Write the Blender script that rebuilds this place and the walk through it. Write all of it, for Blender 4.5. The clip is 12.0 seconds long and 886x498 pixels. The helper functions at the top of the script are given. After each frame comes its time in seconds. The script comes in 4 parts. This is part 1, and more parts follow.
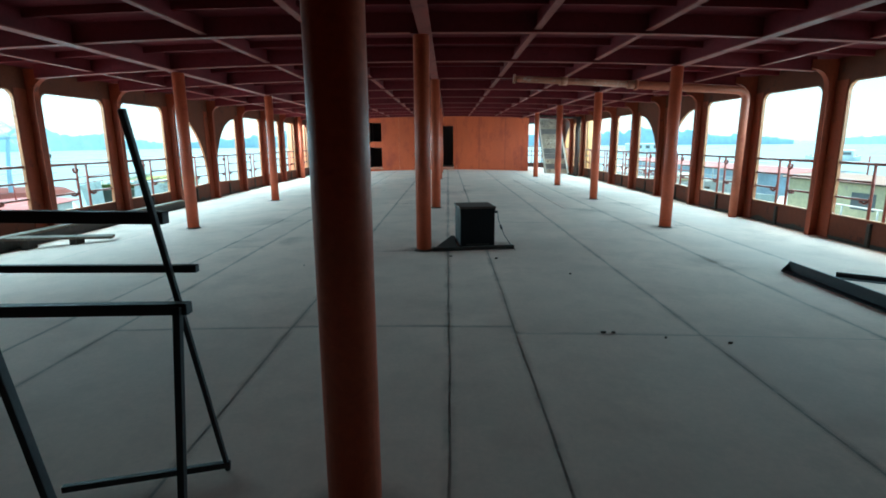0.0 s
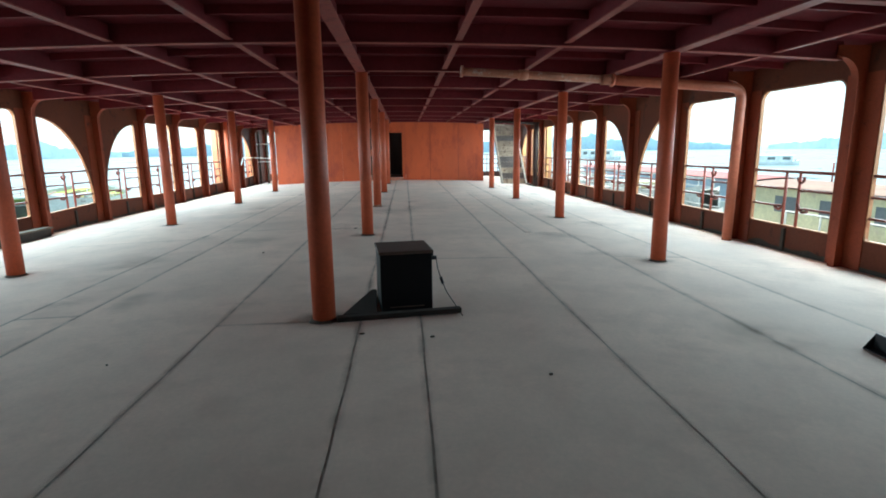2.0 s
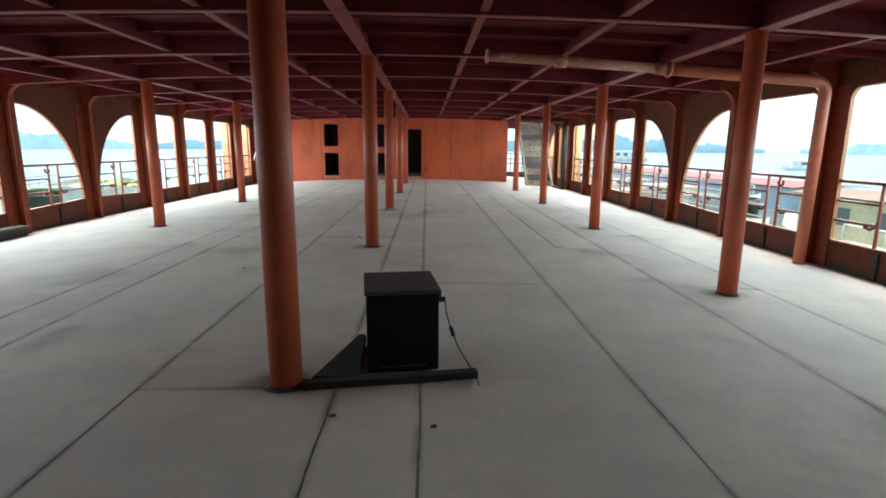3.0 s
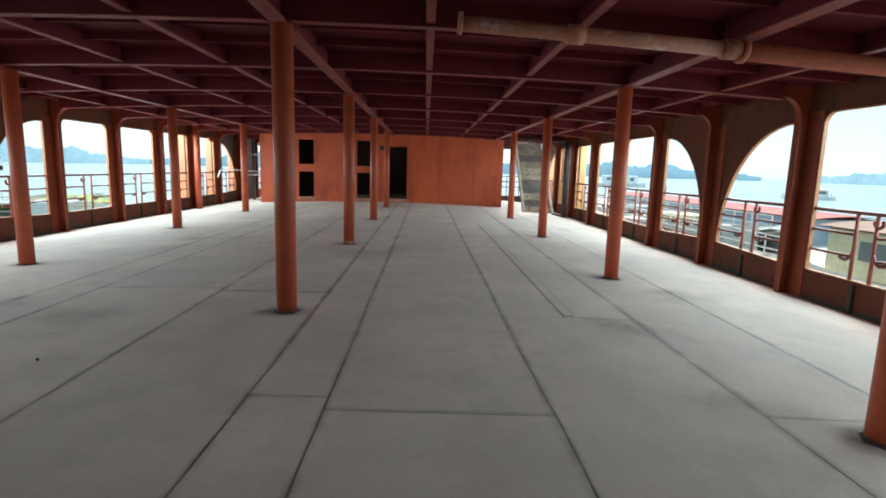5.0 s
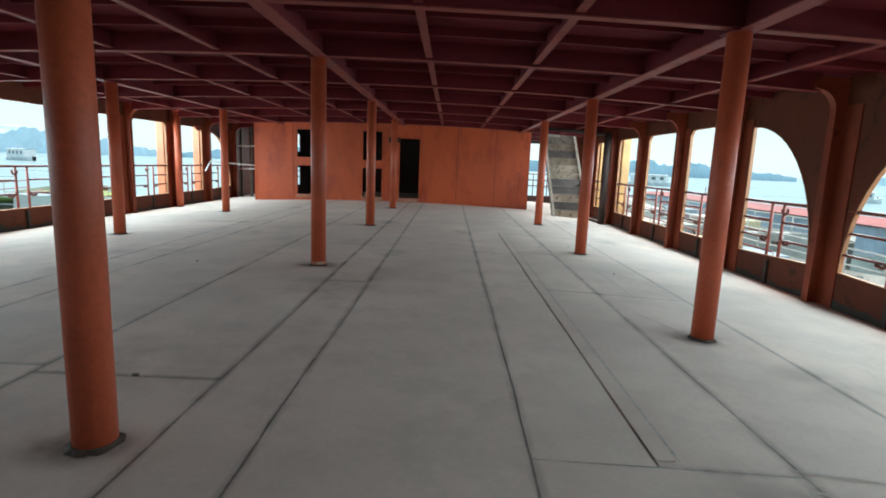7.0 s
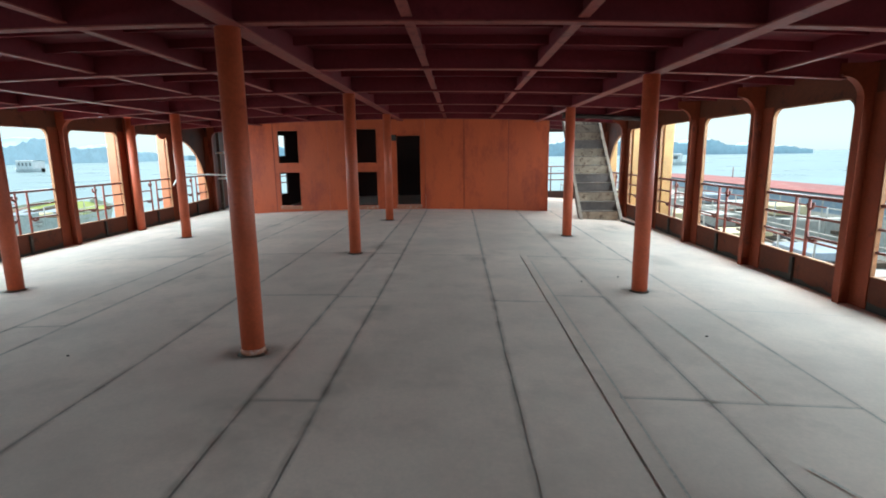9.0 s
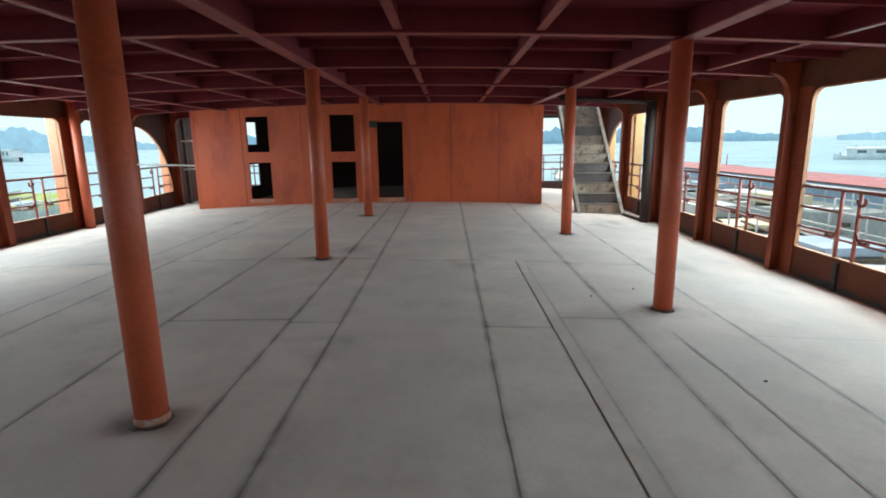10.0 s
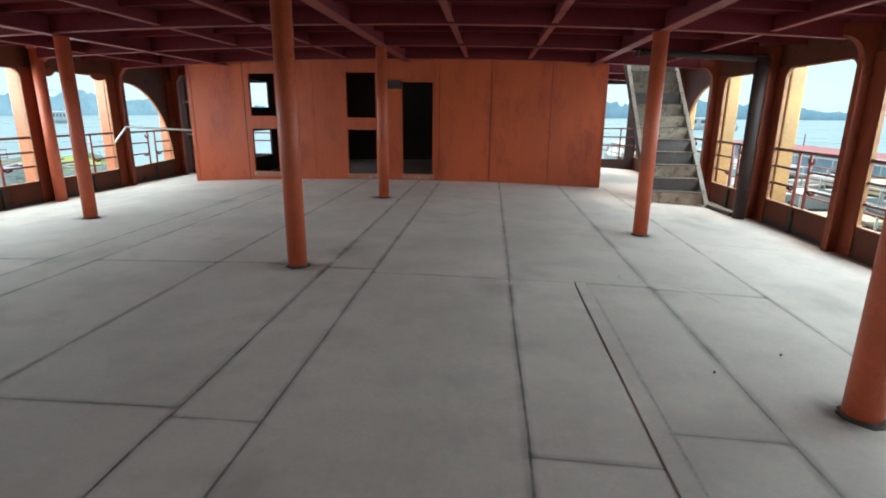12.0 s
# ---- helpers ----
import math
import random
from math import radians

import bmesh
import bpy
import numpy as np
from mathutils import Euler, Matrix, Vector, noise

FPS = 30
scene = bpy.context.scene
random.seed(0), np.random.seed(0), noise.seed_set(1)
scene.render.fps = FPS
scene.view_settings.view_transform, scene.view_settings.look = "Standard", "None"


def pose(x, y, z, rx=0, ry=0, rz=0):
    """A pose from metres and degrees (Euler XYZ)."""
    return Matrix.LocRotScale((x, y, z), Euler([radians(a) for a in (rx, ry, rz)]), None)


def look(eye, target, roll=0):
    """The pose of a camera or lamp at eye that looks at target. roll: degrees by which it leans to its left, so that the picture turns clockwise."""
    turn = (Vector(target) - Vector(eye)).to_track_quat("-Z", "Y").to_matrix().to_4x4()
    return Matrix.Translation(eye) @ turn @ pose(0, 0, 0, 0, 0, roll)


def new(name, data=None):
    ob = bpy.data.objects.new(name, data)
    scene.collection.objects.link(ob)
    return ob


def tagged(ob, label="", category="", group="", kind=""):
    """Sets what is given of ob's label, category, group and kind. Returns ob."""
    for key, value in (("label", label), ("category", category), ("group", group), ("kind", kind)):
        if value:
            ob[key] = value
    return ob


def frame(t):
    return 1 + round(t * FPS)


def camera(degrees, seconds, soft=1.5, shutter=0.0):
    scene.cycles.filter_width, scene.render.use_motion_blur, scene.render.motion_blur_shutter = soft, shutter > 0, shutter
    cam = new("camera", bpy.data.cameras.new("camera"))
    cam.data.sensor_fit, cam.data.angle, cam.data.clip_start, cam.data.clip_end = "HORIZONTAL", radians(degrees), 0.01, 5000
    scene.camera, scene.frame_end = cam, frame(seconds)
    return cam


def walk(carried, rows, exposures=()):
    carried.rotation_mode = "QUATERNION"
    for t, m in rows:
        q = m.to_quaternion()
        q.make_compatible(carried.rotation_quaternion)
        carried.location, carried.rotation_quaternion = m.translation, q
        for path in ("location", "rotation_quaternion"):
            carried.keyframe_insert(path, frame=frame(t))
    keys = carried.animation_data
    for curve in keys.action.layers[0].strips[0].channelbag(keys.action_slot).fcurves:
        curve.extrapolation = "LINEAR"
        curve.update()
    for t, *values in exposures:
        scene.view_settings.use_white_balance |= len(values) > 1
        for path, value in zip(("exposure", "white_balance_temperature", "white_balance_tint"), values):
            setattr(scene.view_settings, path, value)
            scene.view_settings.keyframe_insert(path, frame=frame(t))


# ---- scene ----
cam = camera(81.0, 12.0, soft=1.8)
EXPOSURES = [(0.0, 4.42, 5500, -12), (0.5, 4.36, 5550, -9), (1.0, 4.36, 5750, -5), (1.5, 4.4, 6050, 1), (2.0, 4.4, 6250, 3), (2.5, 4.35, 6400, 5), (4.5, 4.05, 6500, 5), (6.0, 3.92, 6500, 7), (7.5, 3.82, 6400, 5), (9.5, 3.78, 6400, 7), (12.0, 3.72, 6350, 5)]
PATH = [
    (0, (-0.08, -0.554, 1.162), (-0.1, 1.405, 0.76), -0.4),
    (0.5, (-0.094, -0.093, 1.187), (-0.02, 1.875, 0.838), -0.9),
    (1, (-0.004, 0.39, 1.217), (0.065, 2.364, 0.904), -0.4),
    (1.5, (0.124, 0.93, 1.212), (0.308, 2.888, 0.847), 0.1),
    (2, (0.258, 1.416, 1.199), (0.397, 3.375, 0.821), -0.7),
    (2.5, (0.338, 1.969, 1.207), (0.431, 3.932, 0.835), 0.4),
    (2.7, (0.343, 2.187, 1.217), (0.41, 4.148, 0.831), 0.2),
    (4.3, (0.716, 3.962, 1.175), (0.776, 5.931, 0.828), 1.8),
    (4.5, (0.746, 4.156, 1.192), (0.786, 6.131, 0.882), 2.2),
    (5, (0.819, 4.671, 1.191), (0.891, 6.646, 0.884), 1.6),
    (5.5, (0.944, 5.247, 1.2), (0.955, 7.213, 0.832), 1.1),
    (6, (0.982, 5.783, 1.162), (1.032, 7.741, 0.758), 2.2),
    (6.5, (1.069, 6.377, 1.182), (1.053, 8.347, 0.839), 1.9),
    (7, (1.1, 6.905, 1.179), (1.084, 8.879, 0.855), 2.3),
    (7.5, (1.153, 7.484, 1.218), (1.14, 9.459, 0.902), 1.8),
    (7.7, (1.144, 7.706, 1.254), (1.079, 9.678, 0.926), 1.7),
    (9.5, (1.175, 9.633, 1.427), (1.129, 11.597, 1.053), -1.2),
    (10, (1.208, 10.184, 1.408), (1.187, 12.142, 1.001), -0.8),
    (10.5, (1.194, 10.774, 1.385), (1.101, 12.719, 0.927), -0.2),
    (11, (1.255, 11.225, 1.334), (1.049, 13.157, 0.859), -0.1),
    (11.5, (1.265, 11.748, 1.313), (1.052, 13.675, 0.822), 0.8),
    (12, (1.298, 12.221, 1.309), (1.129, 14.148, 0.8), 0.5),
]
walk(cam, [(t, look(eye, target, roll)) for t, eye, target, roll in PATH], exposures=EXPOSURES)

# ---- light ----
world = bpy.data.worlds.new("world")
scene.world = world
world.use_nodes = True
_n = world.node_tree.nodes
_sky = _n.new("ShaderNodeTexSky")
_sky.sky_type = "NISHITA"
_sky.sun_disc = False
_sky.sun_elevation = radians(58)
_sky.sun_rotation = radians(0)
_sky.air_density, _sky.dust_density, _sky.ozone_density = 1.0, 0.7, 1.5
# thin even cloud over the clear sky
_cloud = _n.new("ShaderNodeMix")
_cloud.data_type = "RGBA"
_cloud.inputs[0].default_value = 0.92
_cloud.inputs[7].default_value = (0.69, 0.97, 1.12, 1)
world.node_tree.links.new(_sky.outputs["Color"], _cloud.inputs[6])
world.node_tree.links.new(_cloud.outputs[2], _n["Background"].inputs["Color"])
_n["Background"].inputs["Strength"].default_value = 0.055
sun_data = bpy.data.lights.new("sun", "SUN")
sun_data.energy, sun_data.angle, sun_data.color = 0.4, radians(45), (1.0, 0.96, 0.9)
sun = new("sun", sun_data)
sun.matrix_world = look((0, 34, 62), (0, 0, 0))
# the sky's light falling in through the rows of hull openings, three long lamps a side
for _x, _to, _k in ((-7.15, 1, 1.0), (6.3, -1, 0.8)):
    for _y, _w, _l in ((6.0, 12.5, 5.4), (11.5, 19.0, 5.6), (19.8, 52.0, 11.0)):
        _ld = bpy.data.lights.new("opening_light", "AREA")
        _ld.shape, _ld.size, _ld.size_y = "RECTANGLE", _l, 1.7
        _ld.energy, _ld.color = _w * _k, (0.68, 0.90, 1.0)
        new("opening_light", _ld).matrix_world = look((_x, _y, 1.9), (_x + _to, _y, 1.2))
for _x, _w in ((-5.05, 2.0), (4.3, 3.0)):
    _ld = bpy.data.lights.new("forward_opening_light", "AREA")
    _ld.shape, _ld.size, _ld.size_y = "RECTANGLE", 1.6, 1.7
    _ld.energy, _ld.color = _w, (0.80, 0.92, 1.0)
    new("forward_opening_light", _ld).matrix_world = look((_x, 27.35, 1.15), (_x, 26.35, 0.85))


# ---- materials ----
def nodes_of(name):
    m = bpy.data.materials.new(name)
    m.use_nodes = True
    nt = m.node_tree
    return m, nt, nt.nodes["Principled BSDF"]


def noise_node(nt, scale, detail=4.0, rough=0.6, stretch=(1, 1, 1), offset=None):
    co = nt.nodes.new("ShaderNodeTexCoord")
    mp = nt.nodes.new("ShaderNodeMapping")
    mp.inputs["Scale"].default_value = stretch
    nt.links.new(co.outputs["Object"], mp.inputs["Vector"])
    tx = nt.nodes.new("ShaderNodeTexNoise")
    tx.inputs["Scale"].default_value = scale
    tx.inputs["Detail"].default_value = detail
    tx.inputs["Roughness"].default_value = rough
    nt.links.new(mp.outputs["Vector"], tx.inputs["Vector"])
    return tx


def ramp(nt, src, stops):
    r = nt.nodes.new("ShaderNodeValToRGB")
    e = r.color_ramp.elements
    while len(e) < len(stops):
        e.new(0.5)
    for el, (p, c) in zip(e, stops):
        el.position, el.color = p, (*c, 1)
    nt.links.new(src, r.inputs["Fac"])
    return r


def mix(nt, fac, a, b, mode="MIX"):
    m = nt.nodes.new("ShaderNodeMix")
    m.data_type, m.blend_type = "RGBA", mode
    for key, v in (("Factor", fac), (6, a), (7, b)):
        s = m.inputs[key] if isinstance(key, int) else m.inputs[0]
        if hasattr(v, "is_output"):
            nt.links.new(v, s)
        else:
            s.default_value = v if key == "Factor" else (*v, 1)
    return m.outputs[2]


def tint(c, k):
    return tuple(min(1.0, v * k) for v in c)


def surface(name, base, patch=None, patch_at=0.62, fine_by=0.7, soft=0.1, specular=0.5, rough=0.6, metal=0.0, grain=30.0, stain=1.3, bump=0.15, spread=0.22,
            stretch=(1, 1, 1), piece=0.0):
    """Two scales of variation, patches of a second colour, relief, and a shift from piece to piece."""
    m, nt, b = nodes_of(name)
    big = noise_node(nt, stain, 5.0, 0.62, stretch)
    fine = noise_node(nt, grain, 6.0, 0.65, stretch)
    c1 = ramp(nt, big.outputs["Fac"], [(0.3, tint(base, 1 - spread)), (0.7, tint(base, 1 + spread))]).outputs["Color"]
    g = ramp(nt, fine.outputs["Fac"], [(0.3, (0.8, 0.8, 0.8)), (0.7, (1.12, 1.12, 1.12))]).outputs["Color"]
    col = mix(nt, fine_by, c1, g, "MULTIPLY")
    if patch:
        pn = noise_node(nt, stain * 3.1, 8.0, 0.7, stretch)
        mask = ramp(nt, pn.outputs["Fac"], [(patch_at, (0, 0, 0)), (min(1, patch_at + soft), (1, 1, 1))]).outputs["Color"]
        col = mix(nt, mask, col, patch)
    if piece:
        oi = nt.nodes.new("ShaderNodeObjectInfo")
        pv = ramp(nt, oi.outputs["Random"], [(0, (1 - piece,) * 3), (1, (1 + piece,) * 3)]).outputs["Color"]
        col = mix(nt, 1.0, col, pv, "MULTIPLY")
    nt.links.new(col, b.inputs["Base Color"])
    rr = ramp(nt, big.outputs["Fac"], [(0.3, (rough * 0.85,) * 3), (0.7, (min(1, rough * 1.15),) * 3)])
    nt.links.new(rr.outputs["Color"], b.inputs["Roughness"])
    b.inputs["Metallic"].default_value = metal
    b.inputs["Specular IOR Level"].default_value = specular
    bp = nt.nodes.new("ShaderNodeBump")
    bp.inputs["Strength"].default_value = bump
    bp.inputs["Distance"].default_value = 0.01
    nt.links.new(fine.outputs["Fac"], bp.inputs["Height"])
    nt.links.new(bp.outputs["Normal"], b.inputs["Normal"])
    return m


ORANGE = (0.52, 0.125, 0.045)
M_deck = surface("deck_plate_grey", (0.83, 0.655, 0.555), (0.70, 0.545, 0.46), 0.47, rough=0.85, specular=0.2, grain=40, stain=0.7, bump=0.05, spread=0.12, piece=0.04, fine_by=0.3, soft=0.25)
M_seam = surface("seam_dirt", (0.50, 0.42, 0.36), (0.66, 0.56, 0.49), 0.5, rough=0.9, grain=60, stain=1.7, spread=0.25)
M_pillar = surface("pillar_primer_orange", (0.56, 0.105, 0.044), (0.40, 0.06, 0.028), 0.6, rough=0.5, grain=40, stain=1.6, bump=0.12, piece=0.06)
# orange primer darkened: the backlit sides' shade is put into the base colour
M_primer = surface("hull_primer_darkened", (0.125, 0.035, 0.018), (0.055, 0.02, 0.013), 0.56, rough=0.7, specular=0.2, grain=30, stain=1.1, bump=0.15)
M_frame = surface("frame_primer_red", (0.24, 0.045, 0.018), (0.085, 0.021, 0.013), 0.6, rough=0.6, specular=0.25, grain=35, stain=1.4)
M_edge = surface("opening_edge_daylit", (0.46, 0.20, 0.09), (0.36, 0.11, 0.045), 0.55, rough=0.6, grain=30, stain=2.0)
M_wall = surface("bulkhead_primer_orange", (0.55, 0.09, 0.024), (0.33, 0.042, 0.016), 0.5, rough=0.5, grain=26, stain=0.55, bump=0.06, stretch=(1.2, 1.2, 0.5), spread=0.16, fine_by=0.25, soft=0.2, piece=0.05)
M_weld = surface("weld_line_dull", (0.27, 0.04, 0.016), (0.2, 0.03, 0.014), 0.55, rough=0.6, grain=30, stain=2.0)
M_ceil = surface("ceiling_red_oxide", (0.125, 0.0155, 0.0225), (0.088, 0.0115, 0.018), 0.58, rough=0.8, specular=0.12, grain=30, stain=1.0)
M_beam = surface("beam_red_oxide", (0.155, 0.0205, 0.026), (0.11, 0.016, 0.0215), 0.58, rough=0.75, specular=0.15, grain=30, stain=1.2)
# beam red made paler: window light on the flanges is in the colour
M_flange = surface("flange_lit_pink", (0.26, 0.056, 0.047), (0.16, 0.028, 0.028), 0.55, rough=0.65, specular=0.2, grain=30, stain=1.6)
M_pipe = surface("drain_pipe_worn", (0.46, 0.17, 0.10), (0.55, 0.42, 0.36), 0.56, rough=0.55, grain=24, stain=2.4, spread=0.3)
M_rail = surface("rail_dark_red", (0.20, 0.055, 0.04), (0.32, 0.12, 0.07), 0.58, rough=0.45, grain=50, stain=5)
M_post = surface("rail_post_red", (0.32, 0.08, 0.055), (0.15, 0.055, 0.045), 0.6, rough=0.5, grain=50, stain=5)
M_stair = surface("stair_bare_steel", (0.17, 0.125, 0.10), (0.34, 0.25, 0.185), 0.55, rough=0.6, grain=22, stain=3.0, spread=0.3)
M_riser = surface("stair_riser_flaking", (0.40, 0.29, 0.21), (0.17, 0.105, 0.072), 0.52, rough=0.7, grain=16, stain=2.8, spread=0.35, piece=0.25)
M_black = surface("box_black_steel", (0.012, 0.012, 0.014), (0.03, 0.027, 0.024), 0.66, rough=0.55, specular=0.2, grain=60, stain=4)
M_boxtop = surface("box_top_dusty", (0.115, 0.078, 0.06), (0.16, 0.12, 0.095), 0.58, rough=0.7, grain=40, stain=5)
M_iron = surface("dark_iron", (0.035, 0.035, 0.04), (0.13, 0.06, 0.035), 0.64, rough=0.55, metal=0.3, grain=50, stain=4)
M_wood = surface("grey_timber", (0.12, 0.088, 0.064), (0.22, 0.175, 0.135), 0.55, rough=0.8, grain=14, stain=2.0, stretch=(1, 8, 1), bump=0.3)
M_batten = surface("grimy_timber", (0.045, 0.036, 0.03), (0.08, 0.066, 0.055), 0.58, rough=0.85, grain=16, stain=3.0, bump=0.3)
M_rust = surface("rust_collar", (0.09, 0.055, 0.04), (0.2, 0.13, 0.09), 0.55, rough=0.9, grain=40, stain=9)
M_cream = surface("outer_post_cream_orange", (0.55, 0.28, 0.10), (0.5, 0.18, 0.06), 0.58, rough=0.55, grain=25, stain=1.5)
M_salmon = surface("outer_post_orange", (0.56, 0.20, 0.09), (0.5, 0.14, 0.06), 0.58, rough=0.55, grain=25, stain=1.5)
M_salmonpipe = surface("pipe_salmon_primer", (0.46, 0.125, 0.065), (0.36, 0.075, 0.04), 0.56, rough=0.55, grain=25, stain=1.6)
M_stringer = surface("stringer_edge_worn", (0.36, 0.285, 0.23), (0.17, 0.12, 0.09), 0.55, rough=0.7, grain=22, stain=3.0, spread=0.3)
M_grey = surface("stair_riser_grey", (0.15, 0.115, 0.105), (0.23, 0.17, 0.14), 0.6, rough=0.6, grain=20, stain=3.0, spread=0.3)
M_pipedark = surface("drain_pipe_dark", (0.05, 0.03, 0.026), (0.17, 0.075, 0.045), 0.58, rough=0.6, specular=0.2, grain=24, stain=1.6, spread=0.3)
M_chalk = surface("dark_marking", (0.60, 0.51, 0.44), (0.70, 0.59, 0.52), 0.5, rough=0.9, grain=60, stain=20)
M_mud = surface("red_mud_shore", (0.17, 0.034, 0.022), (0.12, 0.036, 0.025), 0.5, rough=0.9, grain=1.0, stain=0.1)
M_ledge = surface("ledge_red", (0.46, 0.10, 0.065), (0.36, 0.075, 0.05), 0.6, rough=0.6, grain=20, stain=0.9)
M_dark = surface("cabin_gloom_colour", (0.07, 0.035, 0.03), (0.05, 0.03, 0.03), 0.6, rough=0.8, grain=20, stain=1.0)
M_white = surface("white_bar_paint", (0.72, 0.68, 0.62), (0.5, 0.4, 0.33), 0.6, rough=0.5, grain=30, stain=6)
M_water = surface("river_water", (0.25, 0.36, 0.37), (0.30, 0.40, 0.41), 0.55, rough=0.3, grain=0.8, stain=0.05, bump=0.5)
# distance haze is mixed into this base colour, for banks and palms alike
M_far = surface("far_haze_tint", (0.54, 0.71, 0.81), (0.58, 0.74, 0.84), 0.5, rough=1.0, grain=0.2, stain=0.02, bump=0.0, spread=0.12)
M_tin = surface("boat_red_roof", (0.36, 0.10, 0.09), (0.42, 0.22, 0.18), 0.55, rough=0.6, grain=9, stain=0.5)
M_blue = surface("boat_blue_sheet", (0.36, 0.44, 0.52), (0.44, 0.48, 0.50), 0.55, rough=0.5, grain=9, stain=0.7)
M_boat = surface("boat_pale_paint", (0.58, 0.58, 0.54), (0.36, 0.33, 0.29), 0.58, rough=0.6, grain=9, stain=0.6)
M_yel = surface("boat_yellow_paint", (0.66, 0.58, 0.36), (0.56, 0.44, 0.33), 0.58, rough=0.6, grain=9, stain=0.6)
M_hullwhite = surface("boat_white_paint", (0.84, 0.84, 0.82), (0.74, 0.74, 0.72), 0.6, rough=0.5, grain=9, stain=0.5)
M_brown = surface("boat_rusty_roof", (0.30, 0.20, 0.155), (0.22, 0.14, 0.11), 0.55, rough=0.8, grain=9, stain=0.5)
M_green = surface("green_yellow_pontoon", (0.34, 0.42, 0.10), (0.40, 0.42, 0.16), 0.55, rough=0.8, grain=6, stain=0.4)
M_glass_dark = surface("boat_window_dark", (0.16, 0.17, 0.175), rough=0.4, grain=10, stain=1)


# ---- mesh helpers ----
def box(bm, x0, x1, y0, y1, z0, z1, bevel=0.0):
    r = bmesh.ops.create_cube(bm, size=1.0, matrix=Matrix.Translation(((x0 + x1) / 2, (y0 + y1) / 2, (z0 + z1) / 2)) @ Matrix.Diagonal((abs(x1 - x0), abs(y1 - y0), abs(z1 - z0), 1)))
    if bevel:
        es = {e for v in r["verts"] for e in v.link_edges}
        bmesh.ops.bevel(bm, geom=list(es), offset=bevel, segments=2, affect="EDGES", profile=0.6)
    return bm


def bar(bm, a, b, w, h=None, bevel=0.0, up=(0, 0, 1)):
    """A square bar from a to b, w across and h along up."""
    a, b = Vector(a), Vector(b)
    d = b - a
    m = d.to_track_quat("Y", "Z").to_matrix().to_4x4()
    m.translation = (a + b) / 2
    r = bmesh.ops.create_cube(bm, size=1.0, matrix=m @ Matrix.Diagonal((w, d.length, h or w, 1)))
    if bevel:
        bmesh.ops.bevel(bm, geom=list({e for v in r["verts"] for e in v.link_edges}), offset=bevel, segments=2, affect="EDGES", profile=0.6)
    return bm


def tube(bm, pts, r, seg=14, cap=True):
    """A round bar along the points."""
    pts = [Vector(p) for p in pts]
    rings = []
    prev = None
    for i, p in enumerate(pts):
        d = (pts[min(i + 1, len(pts) - 1)] - pts[max(i - 1, 0)]).normalized()
        if prev is None:
            u = d.orthogonal().normalized()
        else:
            u = (prev - d * prev.dot(d)).normalized()
        prev = u
        v = d.cross(u)
        rings.append([bm.verts.new(p + (u * math.cos(k * 2 * math.pi / seg) + v * math.sin(k * 2 * math.pi / seg)) * r) for k in range(seg)])
    for ra, rb in zip(rings, rings[1:]):
        for k in range(seg):
            f = bm.faces.new((ra[k], ra[(k + 1) % seg], rb[(k + 1) % seg], rb[k]))
            f.smooth = True
    if cap:
        bm.faces.new(rings[0][::-1])
        bm.faces.new(rings[-1])
    return bm


def strip(bm, rows):
    """Faces between neighbouring rows of points."""
    vs = [[bm.verts.new(p) for p in row] for row in rows]
    for a, b in zip(vs, vs[1:]):
        for i in range(len(a) - 1):
            bm.faces.new((a[i], a[i + 1], b[i + 1], b[i]))
    return vs


def plate(bm, outline, thick):
    """A flat plate: the outline's points, thickened along the vector."""
    t = Vector(thick)
    a = [bm.verts.new(p) for p in outline]
    b = [bm.verts.new(Vector(p) + t) for p in outline]
    n = len(a)
    bm.faces.new(a)
    bm.faces.new(b[::-1])
    for i in range(n):
        bm.faces.new((a[i], b[i], b[(i + 1) % n], a[(i + 1) % n]))
    return bm


def mesh_of(name, bm, material):
    bmesh.ops.recalc_face_normals(bm, faces=bm.faces[:])
    me = bpy.data.meshes.new(name)
    bm.to_mesh(me)
    bm.free()
    me.materials.append(material)
    return me


def part(name, bm, material, parent=None, label=""):
    ob = new(name, mesh_of(name, bm, material))
    if parent is not None:
        ob.parent = parent
    if label:
        ob["label"] = label
    return ob


def thing(name, label, category, group="", kind="", at=None):
    e = new(name)
    e.empty_display_size = 0.1
    if at is not None:
        e.matrix_basis = at
    return tagged(e, label, category, group, kind)


B = bmesh.new

# ---- plan ----
XC, K = -0.345, 0.006
XL, XR = -6.1, 5.25
Y0, YW, YE = -3.2, 22.55, 27.2
PITCH, FR0, FL0 = 1.9, 12.6, 12.8
SILL, HEAD, PLATING, BEAM = 0.15, 1.93, 2.44, 2.26


def camber(x):
    return -K * (x - XC) ** 2


def wobble(s, y):
    return 0.012 * noise.noise((s * 3.1, y * 0.7, 0.3)) + 0.006 * noise.noise((s * 7.7, y * 3.3, 1.3))


# ---- deck ----
_bm = B()
strip(_bm, [[(x, y, camber(x) - 0.0016) for y in (Y0, YE)] for x in np.linspace(XL - 0.1, XR + 0.1, 40)])
strip(_bm, [[(x, y, camber(x) - 0.03) for y in (Y0, YE)] for x in np.linspace(XL - 0.1, XR + 0.1, 40)])
floor = tagged(part("floor", _bm, M_seam), "steel deck of grey plates with dirty dark weld seams", "floor", kind="structure")


